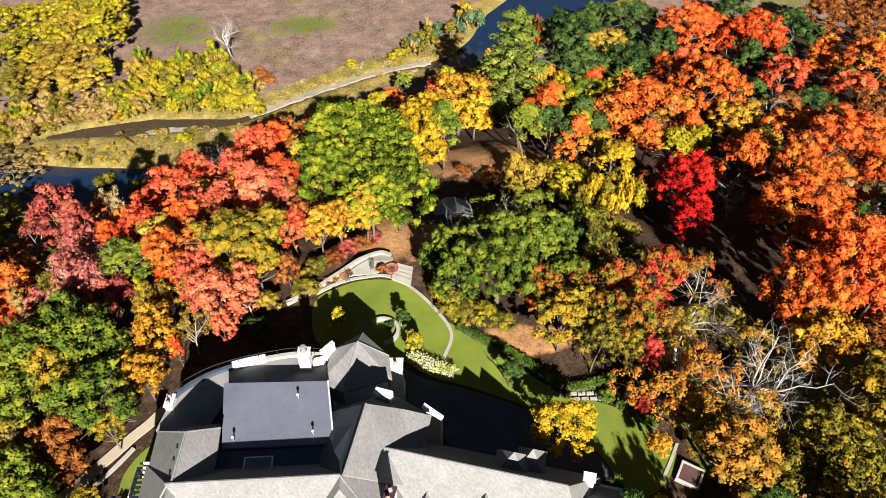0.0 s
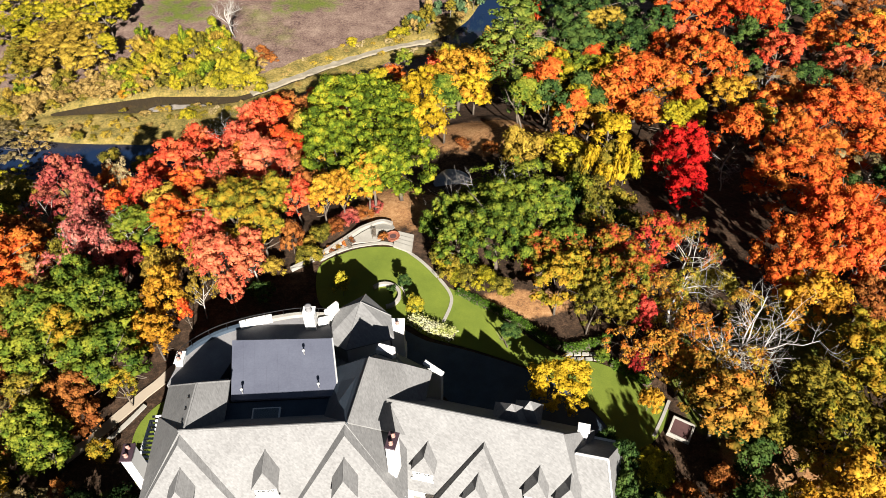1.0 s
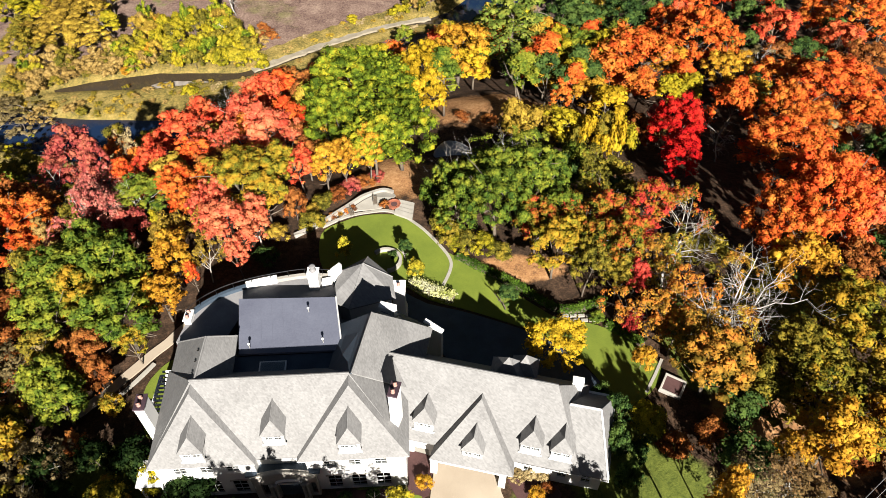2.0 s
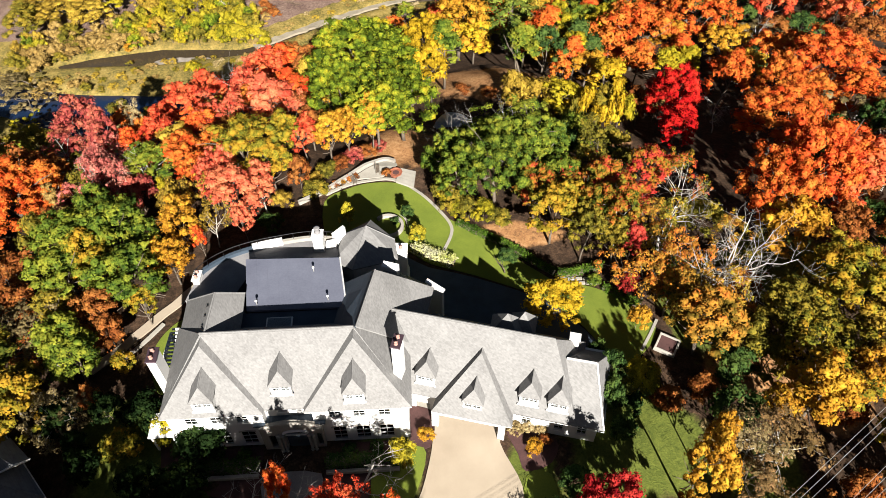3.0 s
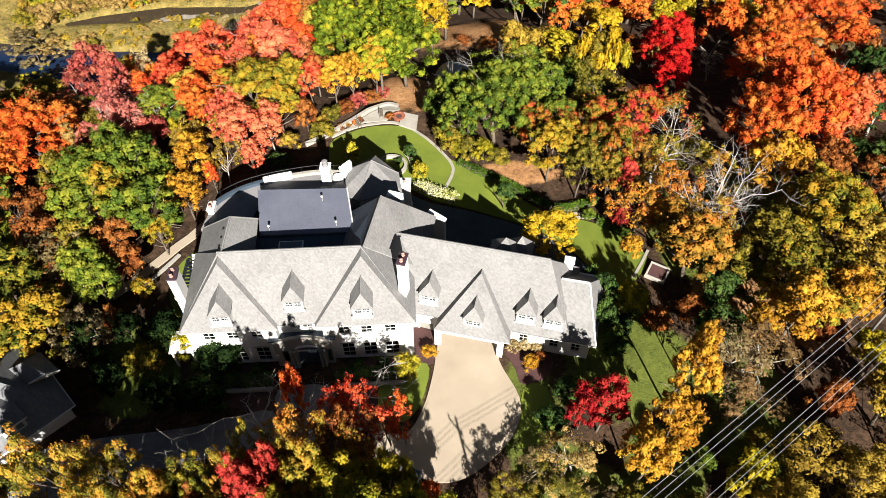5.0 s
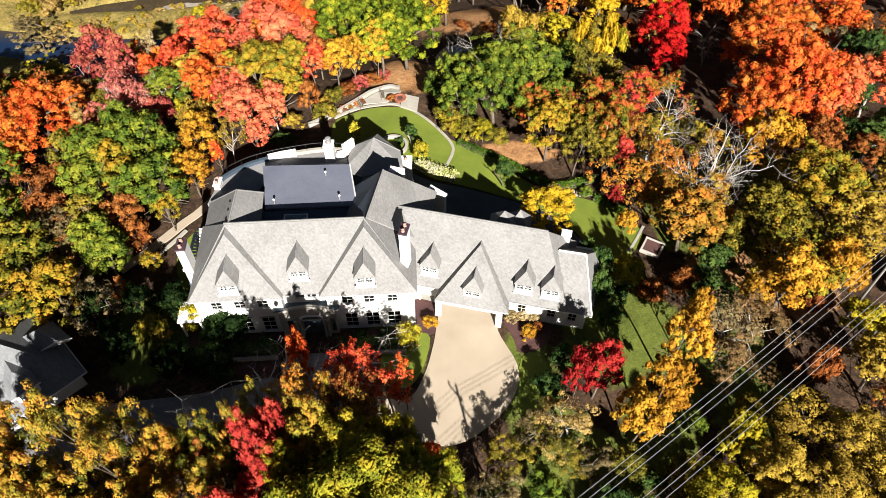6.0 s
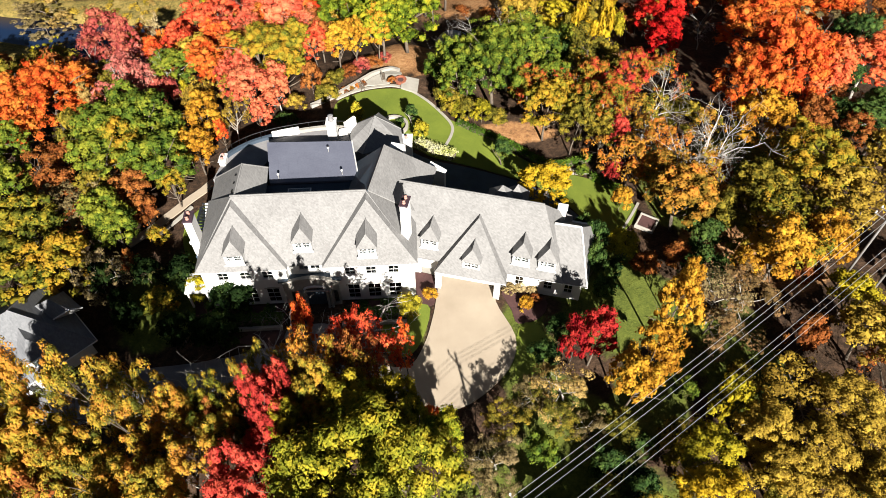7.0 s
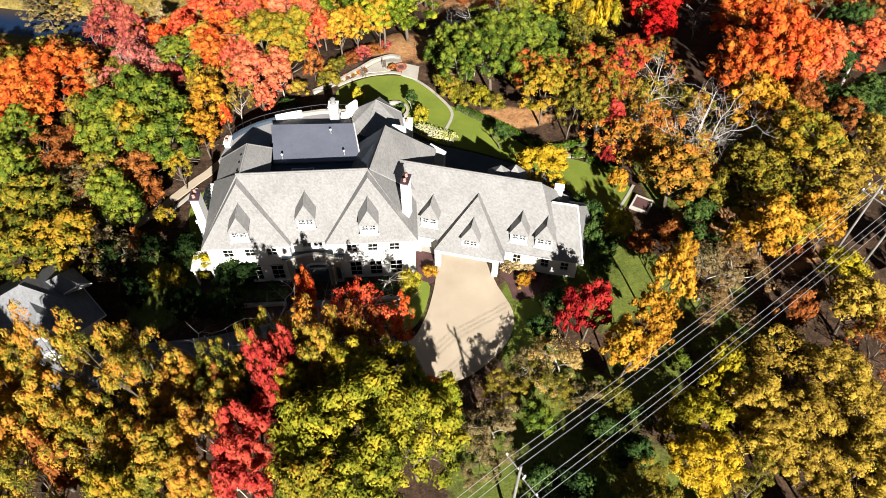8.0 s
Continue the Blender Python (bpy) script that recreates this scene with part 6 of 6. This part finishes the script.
drape("sand_bank", edge(1) + edge(-1)[::-1], 0.0, SAND, "pale sandy bank along the stream", "bank", 0.5, height=lambda x, y: -32.42 + 0.22 * noise.noise((x * 0.5, y * 0.5, 2)))

# ---- garden stonework ----
ribbon("garden_wall", [(-7.7 + 2.0 * math.cos(a * 0.2 - 1.4), 55.3 + 2.0 * math.sin(a * 0.2 - 1.4)) for a in range(20)], 0.4, 0.65, LIMESTONE, "round low pale stone seat wall", "wall", 1.0)
stair = thing("stone_steps", "pale stone steps leading off the lawn", "steps", (-5.6, 65.0, terrain(-5.6, 65.0)))
for i in range(4):
    part("step", slab([(-7.0 + 0.1 * i, 64.5 + i * 0.8, terrain(-5.6, 65) + 0.5 - 0.13 * i), (-4.4 + 0.05 * i, 63.2 + i * 0.9, terrain(-5.6, 65) + 0.5 - 0.13 * i),
                        (-4.3 + 0.05 * i, 64.3 + i * 0.9, terrain(-5.6, 65) + 0.5 - 0.13 * i), (-6.9 + 0.1 * i, 65.4 + i * 0.8, terrain(-5.6, 65) + 0.5 - 0.13 * i)], 0.9), PAVING, stair)
for row, y0 in enumerate((45.75, 45.0)):
    for i in range(5):
        x, y = 14.9 + i * 1.0 + 0.3 * row, y0 + 0.02 * i
        tagged(part("stepping_stone", slab([(x, y, terrain(x, y) + 0.22), (x + 0.85, y + 0.05, terrain(x, y) + 0.22), (x + 0.82, y + 0.42, terrain(x, y) + 0.22), (x + 0.03, y + 0.38, terrain(x, y) + 0.22)], 0.3), PAVING),
               "flat pale stepping stone in the lawn", "stone", "stepping stones")
fire_pit = thing("raised_planter", "square raised stone planter filled with dark soil", "planter", (26.2, 35.2, -2.8))
Q = Plan(26.2, 35.2, -30)
zp = terrain(26.2, 35.2)
for shape in (Q.box(-1.25, 1.25, -1.25, -1.0, zp - 0.3, zp + 0.6, 0.04), Q.box(-1.25, 1.25, 1.0, 1.25, zp - 0.3, zp + 0.6, 0.04), Q.box(-1.25, -1.0, -0.995, 0.995, zp - 0.3, zp + 0.6, 0.04), Q.box(1.0, 1.25, -0.995, 0.995, zp - 0.3, zp + 0.6, 0.04)):
    part("kerb", shape, LIMESTONE, fire_pit, "pale stone kerb")
part("soil", Q.box(-0.995, 0.995, -0.995, 0.995, zp - 0.3, zp + 0.45), MULCH, fire_pit, "dark red-brown soil")


z0 = terrain(-7.1, 66.4)
tub = thing("planter_tub", "round terracotta tub with dark soil on the patio", "planter", (-7.1, 66.4, z0))
part("tub", lathe([(0.75, -0.2), (0.95, 0.55), (1.0, 0.62), (0.86, 0.64), (0.84, 0.5)], (-7.1, 66.4, z0), 10), TERRACOTTA, tub)
part("soil", lathe([(0.83, 0.42), (0.5, 0.5), (0.1, 0.52)], (-7.1, 66.4, z0), 10), MULCH, tub)


def bench(x, y, turn):
    p, z = Plan(x, y, turn), terrain(x, y) + 0.22
    root = thing("garden_bench", "dark slatted garden bench on the patio", "bench", (x, y, z), "benches")
    for i in range(3):
        part("slat", p.box(-0.85, 0.85, -0.25 + i * 0.17, -0.11 + i * 0.17, z + 0.42, z + 0.46), BARK, root)
    for i in range(2):
        part("back_slat", p.box(-0.85, 0.85, 0.27, 0.31, z + 0.6 + i * 0.2, z + 0.74 + i * 0.2), BARK, root)
    for u in (-0.8, 0.74):
        for v in (-0.24, 0.24):
            part("leg", p.box(u, u + 0.06, v, v + 0.06, z, z + (0.42 if v < 0 else 0.95)), BARK, root)


bench(-13.3, 64.7, -62)
bench(-9.8, 67.0, 95)

# white pergola against the west wall
pergola = thing("pergola", "white slatted pergola on the west side", "pergola", (-29.6, 30.0, -2.3))
for i in range(13):
    k, y = i / 12, 27.6 + i * 0.5
    part("slat", slab([(-30.25 + 0.25 * k, y, 3.6), (-28.9 - 0.2 * k, y + 0.06, 3.6), (-28.9 - 0.2 * k, y + 0.24, 3.6), (-30.25 + 0.25 * k, y + 0.18, 3.6)], 0.2), TRIM, pergola)
# added block that keeps the gaps between the slats dark
part("deck", WORLD.box(-30.1, -28.6, 27.4, 33.9, -2.6, 1.2), SLATE, pergola, "dark block added below the slats to darken the gaps")
for y in (27.8, 33.0):
    part("post", WORLD.box(-30.2, -29.95, y, y + 0.25, -2.6, 3.35), TRIM, pergola)
part("beam", slab([(-30.25, 27.6, 3.37), (-29.95, 27.6, 3.37), (-29.95, 33.4, 3.37), (-30.25, 33.4, 3.37)], 0.22), TRIM, pergola)
# low side porch below it
porch = part("side_porch", A.box(-18.6, -15.95, -0.2, 2.6, 1.3, 1.55, 0.03), TRIM, house, "white flat-roofed side porch")
for u in (-18.45, -16.3):
    part("post", A.box(u, u + 0.2, -0.05, 0.15, BASE, 1.3), TRIM, porch)

# end wall of the turning head
gate_wall = thing("boundary_wall", "short pale stone wall with a dark pillar at the turning head", "wall", (-4.2, 9.4, -1.6))
part("wall", slab([(-5.6, 10.5, -0.5), (-3.2, 9.3, -0.5), (-3.4, 8.9, -0.5), (-5.8, 10.1, -0.5)], 1.4), LIMESTONE, gate_wall)
part("pillar", slab([(-3.3, 9.5, 0.0), (-2.6, 9.2, 0.0), (-2.9, 8.5, 0.0), (-3.6, 8.8, 0.0)], 1.9), SLATE, gate_wall)


# ---- neighbour's house ----
N = Plan(-38.7, 15.9, 45.0)
neighbour = thing("neighbour_house", "neighbouring house with a dark shingle roof in tree shade", "house", (-45.0, 15.0, -2.0))
DARK_SHINGLE = shingles("dark_grey_shingles", (0.085, 0.088, 0.095), (0.15, 0.152, 0.158))
ridge = [(-5.0, 6.0, 5.9), (-12.0, 6.2, 5.9)]
part("roof_slope", N.sheet([(-18, 0, 1.0), (0, 0, 1.0), ridge[0], ridge[1]], 0.25), DARK_SHINGLE, neighbour)
part("roof_slope", N.sheet([(0, 0, 1.0), (0, 12.4, 1.0), ridge[0]], 0.25), DARK_SHINGLE, neighbour)
part("roof_slope", N.sheet([(0, 12.4, 1.0), (-18, 12.4, 1.0), ridge[1], ridge[0]], 0.25), DARK_SHINGLE, neighbour)
part("roof_slope", N.sheet([(-18, 12.4, 1.0), (-18, 0, 1.0), ridge[1]], 0.25), DARK_SHINGLE, neighbour)
part("wall", N.box(-17.4, -0.6, 0.6, 11.8, -2.4, 0.74), STUCCO, neighbour)
part("gutter", tube([N.at(-18, -0.06, 0.95), N.at(0.06, -0.06, 0.95), N.at(0.06, 12.4, 0.95)], [0.09] * 3, 6), TRIM, neighbour, "pale gutter")
cross = part("cross_gable", N.sheet([(-1.27, 5.36, 4.8), (-3.33, 7.13, 3.2), (-2.02, 3.93, 3.2), (-0.23, 2.43, 4.8)], 0.16), DARK_SHINGLE, neighbour, "small cross gable with a white bargeboard")
part("roof_slope", N.sheet([(-1.27, 5.36, 4.8), (-0.23, 2.43, 4.8), (0.9, 3.4, 2.9), (0.5, 7.0, 2.9)], 0.16), DARK_SHINGLE, cross)
part("gable_wall", ([N.at(-0.3, 2.62, 4.55), N.at(-1.9, 4.0, 2.9), N.at(0.75, 3.45, 2.6), N.at(-0.6, 4.6, 2.4)], [(0, 1, 2), (0, 3, 1), (0, 2, 3), (1, 3, 2)]), STUCCO, cross)
part("bargeboard", tube([N.at(-2.05, 3.9, 3.2), N.at(-0.22, 2.4, 4.82), N.at(0.92, 3.38, 2.92)], [0.09] * 3, 5), TRIM, cross)
roof_dormer = part("dormer", N.box(-6.5, -4.2, 0.92, 3.2, 1.2, 3.0), STUCCO, neighbour, "hipped dormer with a white twin window")
part("window", sash(N, -6.4, -4.3, 0.8, 1.6, 2.85, 2, 1, 0.2, 0.16), TRIM, roof_dormer)
part("pane", N.box(-6.2, -4.5, 0.83, 0.86, 1.75, 2.7), GLASS, roof_dormer)
for corners in ([(-6.9, 0.7, 3.1), (-3.9, 0.7, 3.1), (-5.3, 2.6, 4.5)], [(-6.9, 0.7, 3.1), (-5.3, 2.6, 4.5), (-5.2, 5.0, 4.6), (-6.9, 3.2, 3.1)], [(-5.3, 2.6, 4.5), (-3.9, 0.7, 3.1), (-3.9, 3.2, 3.1), (-5.2, 5.0, 4.6)]):
    part("roof_slope", N.sheet(corners, 0.14), DARK_SHINGLE, roof_dormer)
part("fascia", N.box(-6.95, -3.85, 0.63, 0.69, 2.86, 3.06), TRIM, roof_dormer)
for a, b in (((-0.0, 0.0, 1.03), ridge[0]), ((0.0, 12.4, 1.03), ridge[0])):
    part("hip_cap", tube([N.at(*a), N.at(*b)], [0.08, 0.08], 5), DARK_SHINGLE, neighbour)


# ---- power line ----
WAY = Vector((46.6 - 5.6, 24.0 + 5.7, 0)).normalized()
ACROSS = Vector((WAY.y, -WAY.x, 0))


def pole(x, y, tall, legs, arms, label):
    z = terrain(x, y)
    root = thing("power_pole", label, "pole", (x, y, z), "power line")
    base = Vector((x, y, z))
    for k in legs:
        part("leg", tube([base + ACROSS * k + Vector((0, 0, -0.5)), base + ACROSS * k + Vector((0, 0, tall))], [0.17, 0.11], 8), POLE_WOOD, root, "", True)
    for h, a, b in arms:
        part("crossarm", tube([base + ACROSS * a + Vector((0, 0, h)), base + ACROSS * b + Vector((0, 0, h))], [0.07, 0.07], 6), POLE_WOOD, root, "pale crossarm")
        for k in (a + 0.1, (a + b) / 2 + 0.35, b - 0.1):
            part("insulator", lathe([(0.05, 0), (0.1, 0.05), (0.05, 0.12), (0.1, 0.18), (0.04, 0.3)], base + ACROSS * k + Vector((0, 0, h + 0.08)), 8), TRIM, root)
    return base


top = pole(46.3, 23.8, 15.6, (0.0, 3.2), [(14.6, -1.2, 1.3), (13.6, -1.4, 4.6), (14.6, 1.9, 4.4)], "twin-legged wooden power pole with pale crossarms")
foot = pole(5.6, -5.9, 14.6, (0.6,), [(13.6, -1.2, 1.3), (12.9, 1.0, 3.9)], "single wooden power pole with crossarms")
for a in (-0.9, -0.35, 0.2, 2.2, 2.75, 3.3):
    line = []
    p0, p1 = foot + ACROSS * a + Vector((0, 0, 13.4)), top + ACROSS * a + Vector((0, 0, 14.6))
    step = p1 - p0
    for i in range(-12, 37):
        t = i / 24
        line.append(p0 + step * t + Vector((0, 0, -1.2 * 4 * (t - math.floor(t)) * (1 - t + math.floor(t)))))
    tagged(part("power_cable", tube(line, [0.017] * len(line), 4), WIRE), "thin bare power cable between the poles", "cable", "power line")
